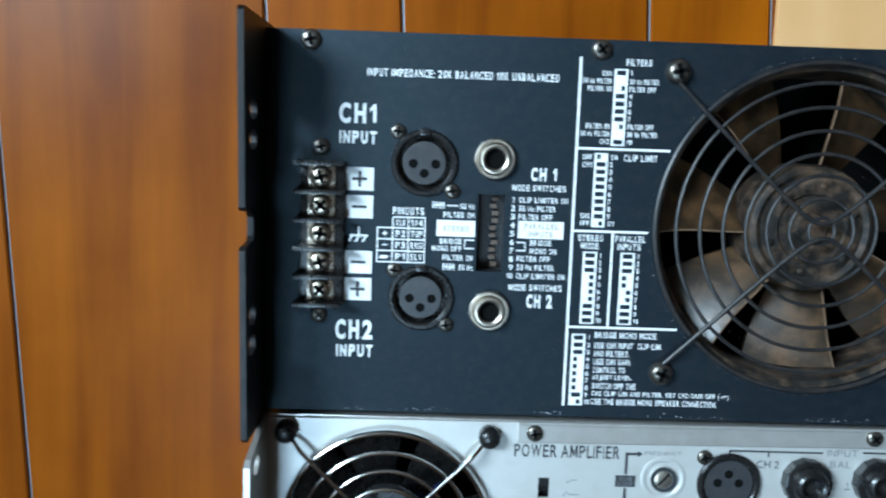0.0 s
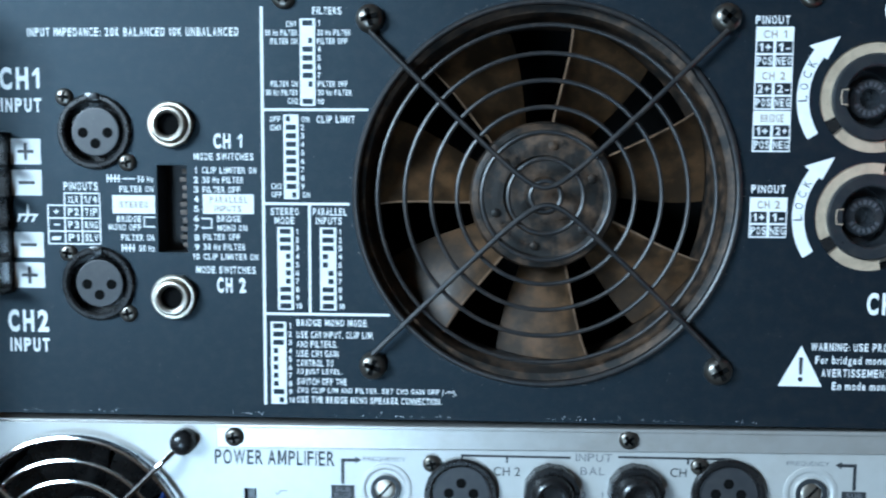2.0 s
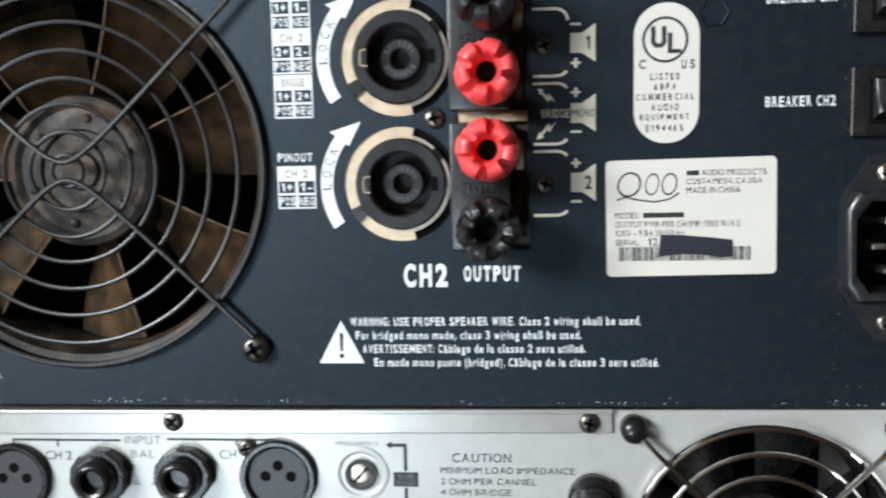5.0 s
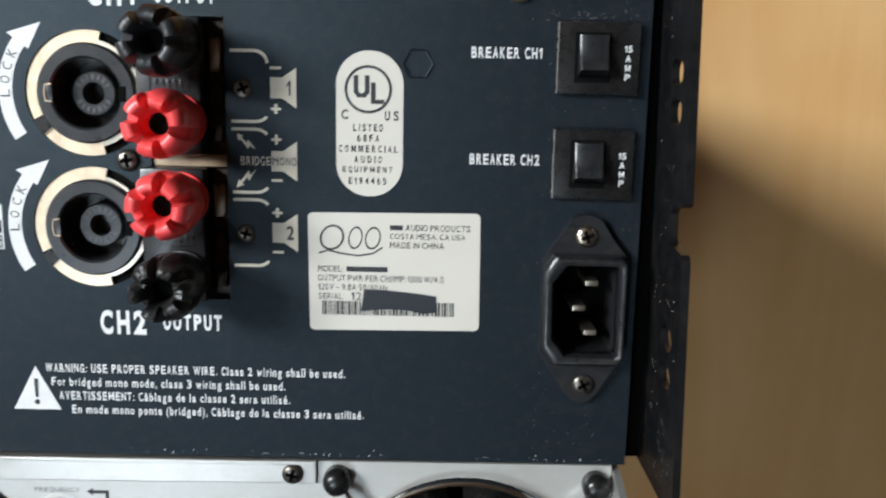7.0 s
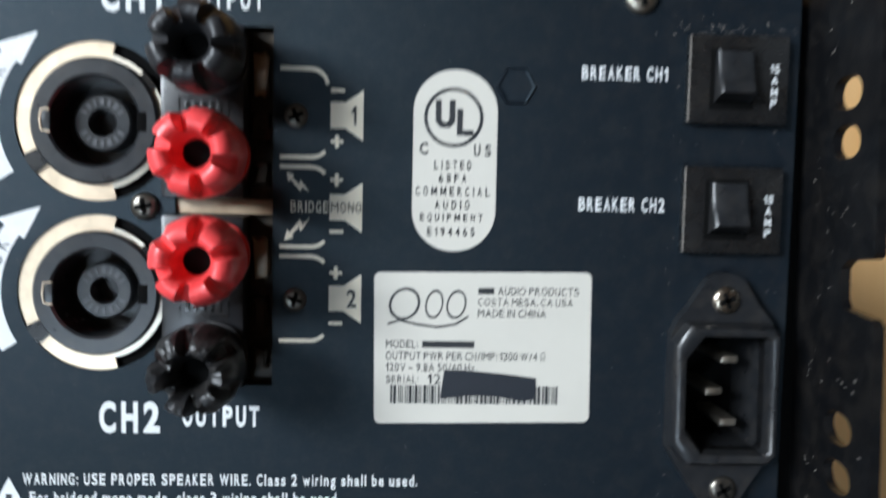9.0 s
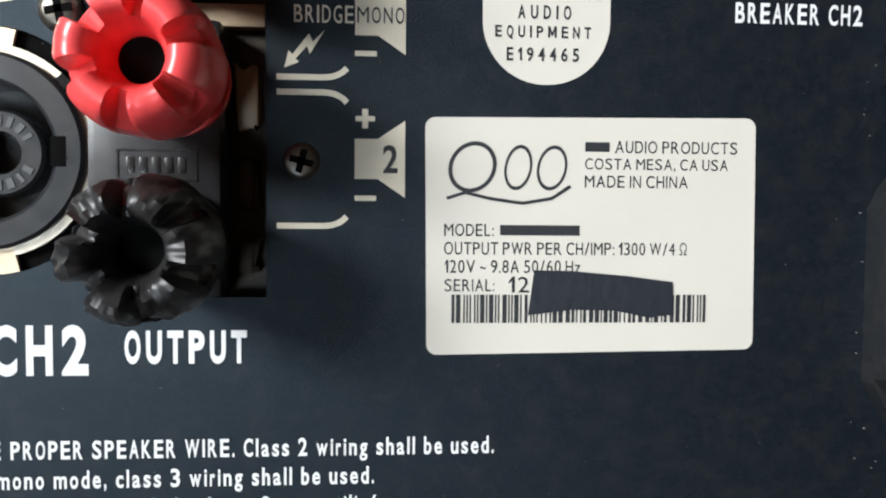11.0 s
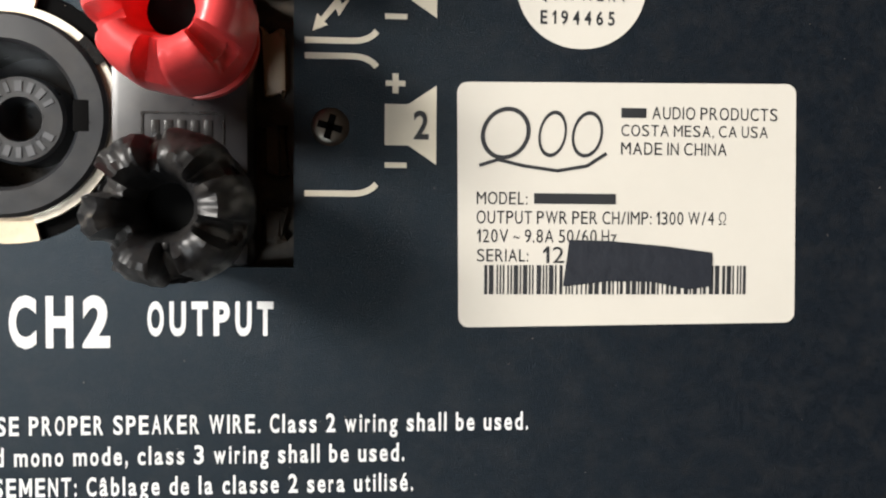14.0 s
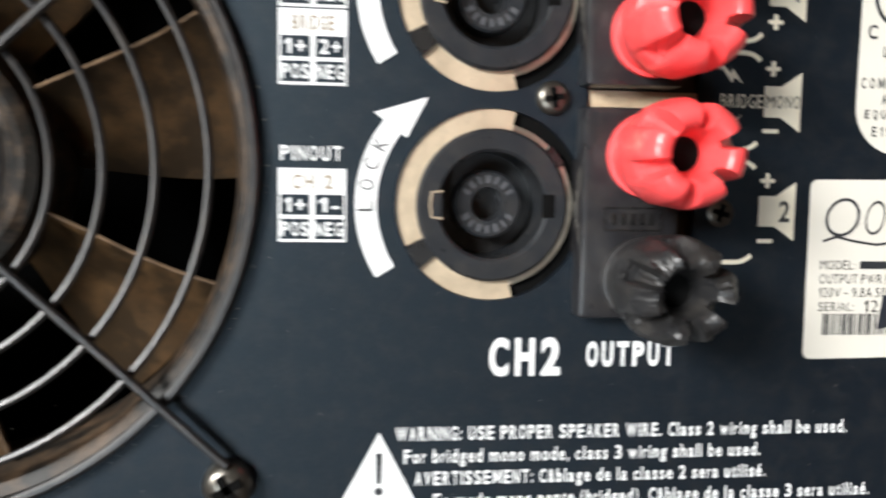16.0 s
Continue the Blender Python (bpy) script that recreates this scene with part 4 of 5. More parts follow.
def binding_post(cx, cy, material, label, turn, lobes=6, chew=0.0, seed=1):
    """A lobed screw knob with a funnel bore; wide wedge grooves fall outward between its lobes."""
    rnd = random.Random(seed)
    jag = [rnd.uniform(0.75, 1.2) for _ in range(lobes)]
    prof = [(6.6, 5.0), (6.6, 10.5), (7.4, 11.6), (8.1, 13.2), (8.4, 15.0), (8.5, 17.0), (8.45, 19.0), (8.35, 21.0), (8.1, 23.0), (7.6, 24.7), (7.0, 25.7), (6.2, 26.3), (5.4, 26.5), (4.7, 26.3), (4.2, 25.8), (3.8, 24.8), (3.3, 22.8),
            (2.7, 20.6), (2.6, 18.0), (0.0, 18.0)]
    seg = lobes * 24
    bm = bmesh.new()
    rings = []
    for n, (r, z) in enumerate(prof):
        if r == 0:
            rings.append([bm.verts.new(W(cx, cy, z))])
            continue
        ring = []
        for i in range(seg):
            ph = (i / seg * lobes) % 1.0
            k = int(i / seg * lobes + 0.5) % lobes
            d = min(ph, 1 - ph)
            half = 0.11 + 0.05 * min(1, max(0, (r - 3) / 5.5))
            cut = min(1.0, max(0.0, (half + 0.07 - d) / 0.07))
            cut = cut * cut * (3 - 2 * cut) * (0.86 + 0.14 * (1 - d / 0.26))
            rr, zz = r, z
            bed = 24.4 - max(0, r - 3.4) * 1.15 * jag[k]
            if z > bed and cut > 0:
                zz = z - cut * (z - bed) * (1.0 if r > 3.4 else 0.6)
            if 13 < z < 25.5 and r > 7.5:
                rr = r * (1 - 0.10 * cut * (z - 12) / 13)
            a = 2 * math.pi * i / seg + radians(turn)
            if chew and z > 14:
                q = Vector((cx + r * math.cos(a), cy + r * math.sin(a), z * 0.8))
                nz, nf = noise.noise(q * 0.45), noise.noise(q * 1.3)
                zz += chew * (1.5 * nz + 1.0 * nf - 0.4)
                rr *= 1 + chew * (0.07 * nz + (0.16 * nf if r < 5.5 else 0.03 * nf))
            ring.append(bm.verts.new(W(cx + rr * math.cos(a), cy + rr * math.sin(a), zz)))
        rings.append(ring)
    for p, q in zip(rings, rings[1:]):
        for i in range(seg):
            j = (i + 1) % seg
            if len(q) == 1:
                bm.faces.new((p[i], p[j], q[0]))
            else:
                bm.faces.new((p[i], p[j], q[j], q[i]))
    ob = part("binding_post", bm, material, amp, label)
    part("post_bore", lathe(bmesh.new(), cx, cy, [(2.7, 18.1), (2.7, 19.2), (0, 19.0)], 20), M_DARK, ob)
    part("post_collar", lathe(bmesh.new(), cx, cy, [(7.2, 5.0), (7.2, 6.4), (5.8, 6.8), (0, 6.8)], 40), material, ob)


binding_post(319.1, 213.6, M_KNOB, "black ribbed binding post knob", -5, seed=2, chew=0.12)
binding_post(319.4, 194.2, M_RED, "red ribbed binding post knob", 45, seed=3, chew=0.06)
binding_post(319.4, 174.3, M_RED, "red ribbed binding post knob", 20, seed=4, chew=0.06)
binding_post(319.1, 153.6, M_KNOBG, "black ribbed binding post knob, chewed and melted", 38, seed=5, chew=0.6)

# connection drawing beside the posts
for y, d in ((212.7, -1), (194.5, 1), (192.5, -1), (175.8, 1), (173.8, -1), (155.9, 1)):
    pts = [(331.6, y), (338.0, y)] + [(338.0 + 3.4 * math.sin(radians(a)), y + d * 2.6 * (1 - math.cos(radians(a)))) for a in (15, 30, 45, 60)]
    if y == 212.7:
        pts = [(331.6, y), (338.0, y)] + [(338.0 + 3.4 * math.sin(radians(a)), y - 3.4 * (1 - math.cos(radians(a)))) for a in (20, 40, 60, 85)]
    ink_shape("wiring_line", ribbon_pts(pts, 0.8), M_CREAM, panel)
for y in (208.4, 179.1, 159.7):
    ink("minus_sign", 342.0, 344.9, y - 0.35, y + 0.35, M_CREAM, panel)
for y in (197.9, 189.9, 170.4):
    ink_shape("plus_sign", [(343.0, y + 1.3), (343.0, y + 0.35), (342.1, y + 0.35), (342.1, y - 0.35), (343.0, y - 0.35), (343.0, y - 1.3), (343.8, y - 1.3), (343.8, y - 0.35), (344.7, y - 0.35), (344.7, y + 0.35),
                            (343.8, y + 0.35), (343.8, y + 1.3)], M_CREAM, panel)
for y, s in ((203.3, "1"), (184.2, ""), (165.0, "2")):
    b = ink_shape("speaker_symbol", [(342.0, y + 2.7), (345.1, y + 2.7), (348.8, y + 5.2), (348.8, y - 5.2), (345.1, y - 2.7), (342.0, y - 2.7)], M_CREAM, panel)
    if s:
        text(s, *((346.4, 347.3) if s == "1" else (345.8, 347.8)), y, 3.8, M_INKB, b, 0.2)
    else:
        text("MONO", 342.3, 348.6, y, 2.2, M_INKB, b, 0.2, 0.005)
text("BRIDGE", 333.9, 341.8, 184.2, 2.4, M_CREAM, panel, bold=0.005)
for pts in ([(333.0, 191.3), (334.6, 190.8), (334.2, 190.3), (335.6, 188.9), (335.9, 189.8), (337.9, 187.2), (336.3, 188.2), (335.9, 187.3), (333.9, 189.8), (333.4, 189.4)],
            [(332.6, 177.0), (334.6, 177.8), (334.1, 178.2), (335.6, 179.9), (336.0, 178.9), (338.0, 182.1), (336.4, 180.5), (335.9, 181.6), (333.7, 178.8), (333.2, 179.3)]):
    ink_shape("lightning_arrow", pts, M_CREAM, panel)
for y in (203.0, 164.6):
    screw(334.9, y, 2.7, M_SCREW, panel, -0.6, 1.0, y)

# warning
tri = ink_shape("warning_triangle", [(275.3, 126.0), (268.6, 113.4), (281.9, 113.4)], M_INK, panel)
ink_shape("exclamation_mark", [(274.7, 122.4), (275.9, 122.4), (275.7, 117.0), (274.9, 117.0)], M_INKB, tri, 0.2)
ink_shape("exclamation_mark", circle_pts(275.3, 115.6, 0.75, 14), M_INKB, tri, 0.2)
for s, x0, x1, y in (("WARNING: USE PROPER SPEAKER WIRE. Class 2 wiring shall be used.", 278.2, 361.4, 125.3), ("For bridged mono mode, class 3 wiring shall be used.", 279.6, 344.8, 121.3),
                     ("AVERTISSEMENT: C\u00e2blage de la classe 2 sera utilis\u00e9.", 281.6, 346.0, 117.3), ("En mode mono ponte (bridged), C\u00e2blage de la classe 3 sera utilis\u00e9.", 284.9, 366.7, 113.3)):
    text(s, x0, x1, y, 3.3, M_INK, panel, bold=0.024)

# approval sticker
stick = ink_shape("approval_sticker", round_rect(359.2, 376.8, 175.4, 213.3, 8.6, 12), M_PAPER, panel, 0.15)
bm = bmesh.new()
lathe(bm, 367.6, 203.4, [(6.2, 0.18), (6.2, 0.24), (5.5, 0.24), (5.5, 0.18)], 48)
part("mark_ring", bm, M_INKB, stick, smooth=False)
ink_shape("mark_shape", [(363.8, 207.0), (365.0, 207.0), (365.0, 203.0), (365.5, 202.4), (366.2, 202.4), (366.7, 203.0), (366.7, 207.0), (367.9, 207.0), (367.9, 202.6), (366.9, 201.3), (364.8, 201.3), (363.8, 202.6)], M_INKB, stick, 0.24)
ink_shape("mark_shape", [(368.3, 205.2), (369.5, 205.2), (369.5, 200.8), (371.8, 200.8), (371.8, 199.7), (368.3, 199.7)], M_INKB, stick, 0.24)
text("C", 360.6, 362.4, 196.9, 2.5, M_INKB, stick, 0.24)
text("US", 372.0, 375.6, 196.7, 2.5, M_INKB, stick, 0.24)
for s, x0, x1, y in (("LISTED", 363.7, 371.5, 193.5), ("68FA", 364.7, 370.5, 190.8), ("COMMERCIAL", 359.9, 375.5, 188.0), ("AUDIO", 364.0, 371.3, 185.2), ("EQUIPMENT", 360.9, 374.1, 182.4), ("E194465", 362.5, 372.5, 179.5)):
    text(s, x0, x1, y, 1.9, M_INKB, stick, 0.24, 0.02)

# rating plate
plate = ink_shape("rating_label", round_rect(351.7, 398.0, 139.0, 171.5, 1.4), M_PAPER, panel, 0.18)
for cx, rx, ry in ((358.0, 3.3, 3.5), (364.3, 1.9, 3.1), (369.0, 2.1, 3.1)):
    bm = bmesh.new()
    lathe(bm, cx, 164.1, [(1.0, 0.2), (1.0, 0.26), (0.84, 0.26), (0.84, 0.2)], 32)
    for v in bm.verts:
        dx, dy = (v.co.x - cx * MM) * rx, (v.co.y - 164.1 * MM) * ry
        v.co.x, v.co.y = cx * MM + dx + dy * 0.12, 164.1 * MM + dy
    part("brand_shape", bm, M_INKB, plate, smooth=False)
ink_shape("brand_shape", ribbon_pts([(354.5, 159.8), (357.0, 160.6), (360.5, 159.8), (365.0, 159.2), (369.0, 159.9), (371.6, 161.6)], 0.45), M_INKB, plate, 0.27)
ink("plain_bar", 373.6, 377.0, 166.4, 167.7, M_INKB, plate, 0.26)
for s, x0, x1, y, h in (("AUDIO PRODUCTS", 377.8, 395.2, 167.1, 1.7), ("COSTA MESA, CA USA", 373.6, 393.9, 164.6, 1.8), ("MADE IN CHINA", 373.6, 388.2, 162.3, 1.7), ("MODEL:", 354.2, 361.0, 155.5, 1.7),
                        ("OUTPUT PWR PER CH/IMP: 1300 W/4 \u03a9", 354.2, 388.3, 153.0, 1.8), ("120V ~ 9.8A 50/60 Hz", 354.3, 373.2, 150.5, 1.8), ("SERIAL:", 354.3, 361.2, 147.9, 1.7), ("12", 363.2, 366.0, 148.0, 2.2)):
    text(s, x0, x1, y, h, M_INKB, plate, 0.26, 0.0)
ink("plain_bar", 361.9, 373.0, 154.8, 156.2, M_INKB, plate, 0.26)
rnd = random.Random(7)
x = 355.3
while x < 391.3:
    w = rnd.choice((0.2, 0.2, 0.4, 0.6))
    ink("barcode_bar", x, x + w, 142.7, 146.6, M_INKB, plate, 0.25)
    x += w + rnd.choice((0.22, 0.22, 0.42))
ink_shape("tape_patch", [(366.7, 150.0), (372.0, 149.9), (380.0, 149.2), (386.3, 148.4), (386.4, 147.6), (386.2, 143.8), (383.0, 143.4), (378.0, 144.4), (372.0, 144.5), (365.9, 143.8)], M_TAPE, plate, 0.4)

# breakers and mains inlet
text("BREAKER CH1", 394.3, 412.5, 213.4, 2.9, M_INK, panel)
text("BREAKER CH2", 394.5, 412.9, 185.9, 2.9, M_INK, panel)
part("hex_dimple", lathe(bmesh.new(), 380.6, 210.2, [(4.3, 0.0), (4.0, 0.5), (3.4, 0.35), (0, 0.35)], 6), M_BLACK, panel, smooth=False)
for y in (212.4, 185.2):
    bm = bmesh.new()
    box(bm, 416.2, 437.2, y - 9.1, y + 9.1, 0.0, 2.8, 0.4)
    brk = part("breaker_switch", bm, M_PLASTIC, amp, "black push-button circuit breaker")
    # raised near-black plate that paints the shaded recess round the rocker
    bm = bmesh.new()
    box(bm, 420.6, 429.8, y - 6.2, y + 6.4, 2.6, 3.0, 0.2)
    part("rocker_recess_shade", bm, M_DARK, brk)
    # a saddle-shaped rocker, standing higher at its lower end
    bm = bmesh.new()
    side = [(-4.9, 2.6), (-4.6, 4.0), (-3.4, 7.2), (-2.0, 6.9), (0.0, 5.9), (2.5, 5.2), (4.6, 4.9), (5.8, 4.7), (6.1, 2.6)]
    ends = [[bm.verts.new(W(x, y + u, w)) for u, w in side] for x in (421.5, 428.9)]
    inset = [[bm.verts.new(W(x, y + u * 0.94 + 0.1, w + (0.35 if w > 3 else 0))) for u, w in side] for x in (422.0, 428.4)]
    for p, q in ((ends[0], inset[0]), (inset[0], inset[1]), (inset[1], ends[1])):
        for i in range(len(side) - 1):
            bm.faces.new((p[i], p[i + 1], q[i + 1], q[i]))
    bm.faces.new(ends[0])
    bm.faces.new(ends[1][::-1])
    part("button", bm, M_SATIN, brk, "black rocker button")
    bm = bmesh.new()
    tube(bm, [(416.35, y - 8.9, 2.6), (416.3, y, 2.7), (416.35, y + 8.9, 2.6)], 0.17, 6)
    part("pale_edge", bm, M_GRIT, brk, "thin pale line along the left edge")
    for s, dy in (("15", 2.4), ("A", 0.0), ("M", -2.4), ("P", -4.7)):
        w = 1.0 if s == "15" else 0.7
        text(s, 434.2 - w, 434.2 + w, y + dy, 1.7, M_INK, brk, 2.9)

outer = [(422.0, 170.6), (424.0, 171.6), (426.0, 172.0), (428.0, 171.6), (430.0, 170.6), (433.2, 165.4), (436.2, 161.8), (437.5, 158.8), (437.5, 134.2), (436.0, 131.0), (430.6, 122.6), (428.8, 120.6), (426.4, 119.9), (424.0, 120.6),
         (422.0, 122.6), (416.4, 131.0), (414.6, 134.2), (414.6, 158.8), (416.0, 161.8), (418.8, 165.4)]
inner = [(417.6, 139.2), (421.4, 134.0), (434.4, 133.8), (435.2, 134.6), (434.9, 157.8), (434.1, 158.6), (421.2, 158.6), (417.4, 153.6)]
rim = [(414.5, 135.0), (417.6, 131.2), (435.4, 131.2), (437.2, 133.0), (437.2, 159.6), (435.4, 161.4), (417.4, 161.4), (414.4, 157.6)]
edges = []
bm = bmesh.new()
for lp in (outer, inner):
    vs = [bm.verts.new(W(a, b, 3.0)) for a, b in lp]
    edges += [bm.edges.new((vs[i], vs[(i + 1) % len(vs)])) for i in range(len(vs))]
bmesh.ops.triangle_fill(bm, use_beauty=True, use_dissolve=False, edges=edges, normal=(0, 0, 1))
r = bmesh.ops.extrude_face_region(bm, geom=bm.faces[:])
for v in [g for g in r["geom"] if isinstance(g, bmesh.types.BMVert)]:
    v.co.z -= 3.0 * MM
inlet = part("mains_inlet", bm, M_SATIN, amp, "black three-pin mains inlet", smooth=False)
# the moulded frame swells up from the flange and falls inward to a deep well
bm = bmesh.new()
loops = [[bm.verts.new(W(q[0] * u + p[0] * (1 - u), q[1] * u + p[1] * (1 - u), z)) for p, q in zip(inner, rim)]
         for u, z in ((1.0, 2.9), (0.97, 4.6), (0.86, 5.9), (0.66, 6.5), (0.34, 6.5), (0.12, 6.1), (0.0, 5.2), (0.0, -15.0))]
for p, q in zip(loops, loops[1:]):
    for k in range(8):
        bm.faces.new((p[k], p[(k + 1) % 8], q[(k + 1) % 8], q[k]))
part("inlet_rim", bm, M_SATIN, inlet, "smooth black moulded frame")
bm = bmesh.new()
prism(bm, [(426.2 + (p[0] - 426.2) * 1.02, 146.2 + (p[1] - 146.2) * 1.02) for p in inner], -16, -15)
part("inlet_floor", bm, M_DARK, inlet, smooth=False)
for x, y in ((428.4, 153.0), (425.2, 146.0), (428.6, 139.2)):
    bm = bmesh.new()
    box(bm, x - 1.8, x + 1.8, y - 0.8, y + 0.8, -15, 0.6, 0.4)
    part("contact_pin", bm, M_STEEL, inlet, "dull metal pin")
screw(426.0, 166.2, 2.9, M_BRASS, inlet, 3.0, 1.1, 20, label="yellowed cross-head screw")
screw(427.0, 125.2, 2.9, M_SCREW, inlet, 3.0, 1.1, 30)

# chipped paint along the lower edge, and grit round the breakers and on the ears
rnd = random.Random(11)


def flakes(name, spots, material, parent, label):
    """A scatter of tiny lifted chips or grains, too small to pick apart."""
    bm = bmesh.new()
    for x, y, r in spots:
        a0, n = rnd.uniform(0, 6.28), rnd.randint(4, 6)
        prism(bm, [(x + r * rnd.uniform(0.5, 1.2) * math.cos(a0 + 6.283 * k / n) * 1.4, y + r * rnd.uniform(0.4, 1.0) * math.sin(a0 + 6.283 * k / n)) for k in range(n)], 0.0, 0.07)
    ob = part(name, bm, material, parent, label, smooth=False)
    ob["kind"] = "stuff"
    return ob


chips = []
while len(chips) < 130:
    x = rnd.uniform(20, 436)
    if noise.noise(Vector((x * 0.03, 2.0, 0))) > -0.05:
        chips.append((x, 101.3 + abs(rnd.gauss(0, 0.55)), rnd.uniform(0.08, 0.28)))
flakes("paint_chips", chips, M_CHIP, panel, "pale chips along the worn lower edge")
grit = [(rnd.gauss(424, 7), 223.0 + rnd.gauss(0, 1.0), rnd.uniform(0.06, 0.2)) for _ in range(60)]
grit += [(rnd.uniform(413, 438), rnd.uniform(104, 232), rnd.uniform(0.05, 0.16)) for _ in range(160)]
grit = [g for g in grit if not (414.5 < g[0] < 437 and 128 < g[1] < 163)]
grit += [(rnd.uniform(6, 438), rnd.uniform(102, 233), rnd.uniform(0.04, 0.10)) for _ in range(420)]
grit += [(FX + q[0] * 59.8, FY + q[1] * 59.8, rnd.uniform(0.06, 0.22)) for q in [(math.cos(t), math.sin(t)) for t in [rnd.uniform(0, 6.28) for _ in range(90)]]]
flakes("dust_grains", grit, M_GRIT, panel, "fine grey grit on the panel")


def ear_grit(face, side):
    """Grains stuck to the inner face of an ear."""
    bm = bmesh.new()
    for _ in range(150):
        y, z, r = rnd.uniform(103, 232), rnd.uniform(1, 33), rnd.uniform(0.05, 0.2)
        if z > (23.5 if side > 0 else 26.5) or 158 < y < 180 and z > 10 or abs(z - (14.0 if side > 0 else 21.5)) < 7 and min(abs(y - c) for c in (209.0, 199.4, 142.0, 132.0)) < 7.5:
            continue
        x = face - (0.026 * (y - 167) if side > 0 else 0)
        box(bm, x - 0.06, x + 0.06, y - r, y + r * rnd.uniform(0.4, 1.6), z - r, z + r * rnd.uniform(0.4, 1.6))
    ob = part("dust_grains", bm, M_GRIT, amp, "pale grit on the ear", smooth=False)
    ob["kind"] = "stuff"


ear_grit(BX1 + 4.56, 1)
ear_grit(BX0 - 0.06, -1)

# ---- the silver amplifier beside it ----
SX0, SX1, SY0, SY1 = 4.0, 437.0, 9.0, 98.2
amp2 = thing("power_amplifier", 220, 54, "silver grey power amplifier standing on its front against the black one", "amplifier")
casing(SX0, SX1, SY0, SY1, 1.2, M_LIP, amp2, "grey steel casing")
LF, RF = (47.2, 56.0), (396.0, 58.0)
panel2 = sheet("rear_panel", [(SX0, SY0), (SX1, SY0), (SX1, 100.0), (SX0, 97.2)], [circle_pts(*LF, 37.5, 72), circle_pts(*RF, 37.5, 72), rect(102.4, 106.4, 69.5, 77.2)], -1.4, -0.4, M_SILVER, amp2, "silver painted panel with dark print")
bm = bmesh.new()
prism(bm, [(94.0, 90.6), (353.4, 93.2), (353.4, 99.9), (94.0, 98.2)], -0.4, 0.9, 0.3)
lip = part("cover_lip", bm, M_LIP, amp2, "folded zinc lip of the top cover", smooth=False)
bm = bmesh.new()
prism(bm, [(94.0, 97.4), (353.4, 99.0), (353.4, 100.3), (94.0, 98.6)], 0.9, 1.7, 0.3)
part("folded_edge", bm, M_LIP, lip, smooth=False)
for x, y in ((100.0, 94.4), (223.6, 95.9), (346.8, 96.2)):
    screw(x, y, 3.0, M_SCREW, lip, 0.9, 1.6, x)


def silver_ear(x, out):
    bm = bmesh.new()
    top = 30.0
    outline = [(SY0, -10), (99.0, -10), (98.5, 2.0), (92.0, 28.0), (90.0, top), (SY0 + 2, top), (SY0, top - 2)]
    loops = [outline, [(87.0 + 3.2 * math.cos(2 * math.pi * i / 20), 19.5 + 4.6 * math.sin(2 * math.pi * i / 20)) for i in range(20)], [(24.0 + 3.2 * math.cos(2 * math.pi * i / 20), 19.5 + 4.6 * math.sin(2 * math.pi * i / 20)) for i in range(20)]]
    edges = []
    for lp in loops:
        vs = [bm.verts.new(W(x, a, b)) for a, b in lp]
        edges += [bm.edges.new((vs[i], vs[(i + 1) % len(vs)])) for i in range(len(vs))]
    bmesh.ops.triangle_fill(bm, use_beauty=True, use_dissolve=False, edges=edges, normal=(1, 0, 0))
    r = bmesh.ops.extrude_face_region(bm, geom=bm.faces[:])
    for v in [g for g in r["geom"] if isinstance(g, bmesh.types.BMVert)]:
        v.co.x += out * 2.0 * MM
    part("rack_ear", bm, M_LIP, amp2, "grey steel ear with slots", smooth=False)


silver_ear(SX0 - 0.2, -1)
silver_ear(SX1 + 0.2, 1)


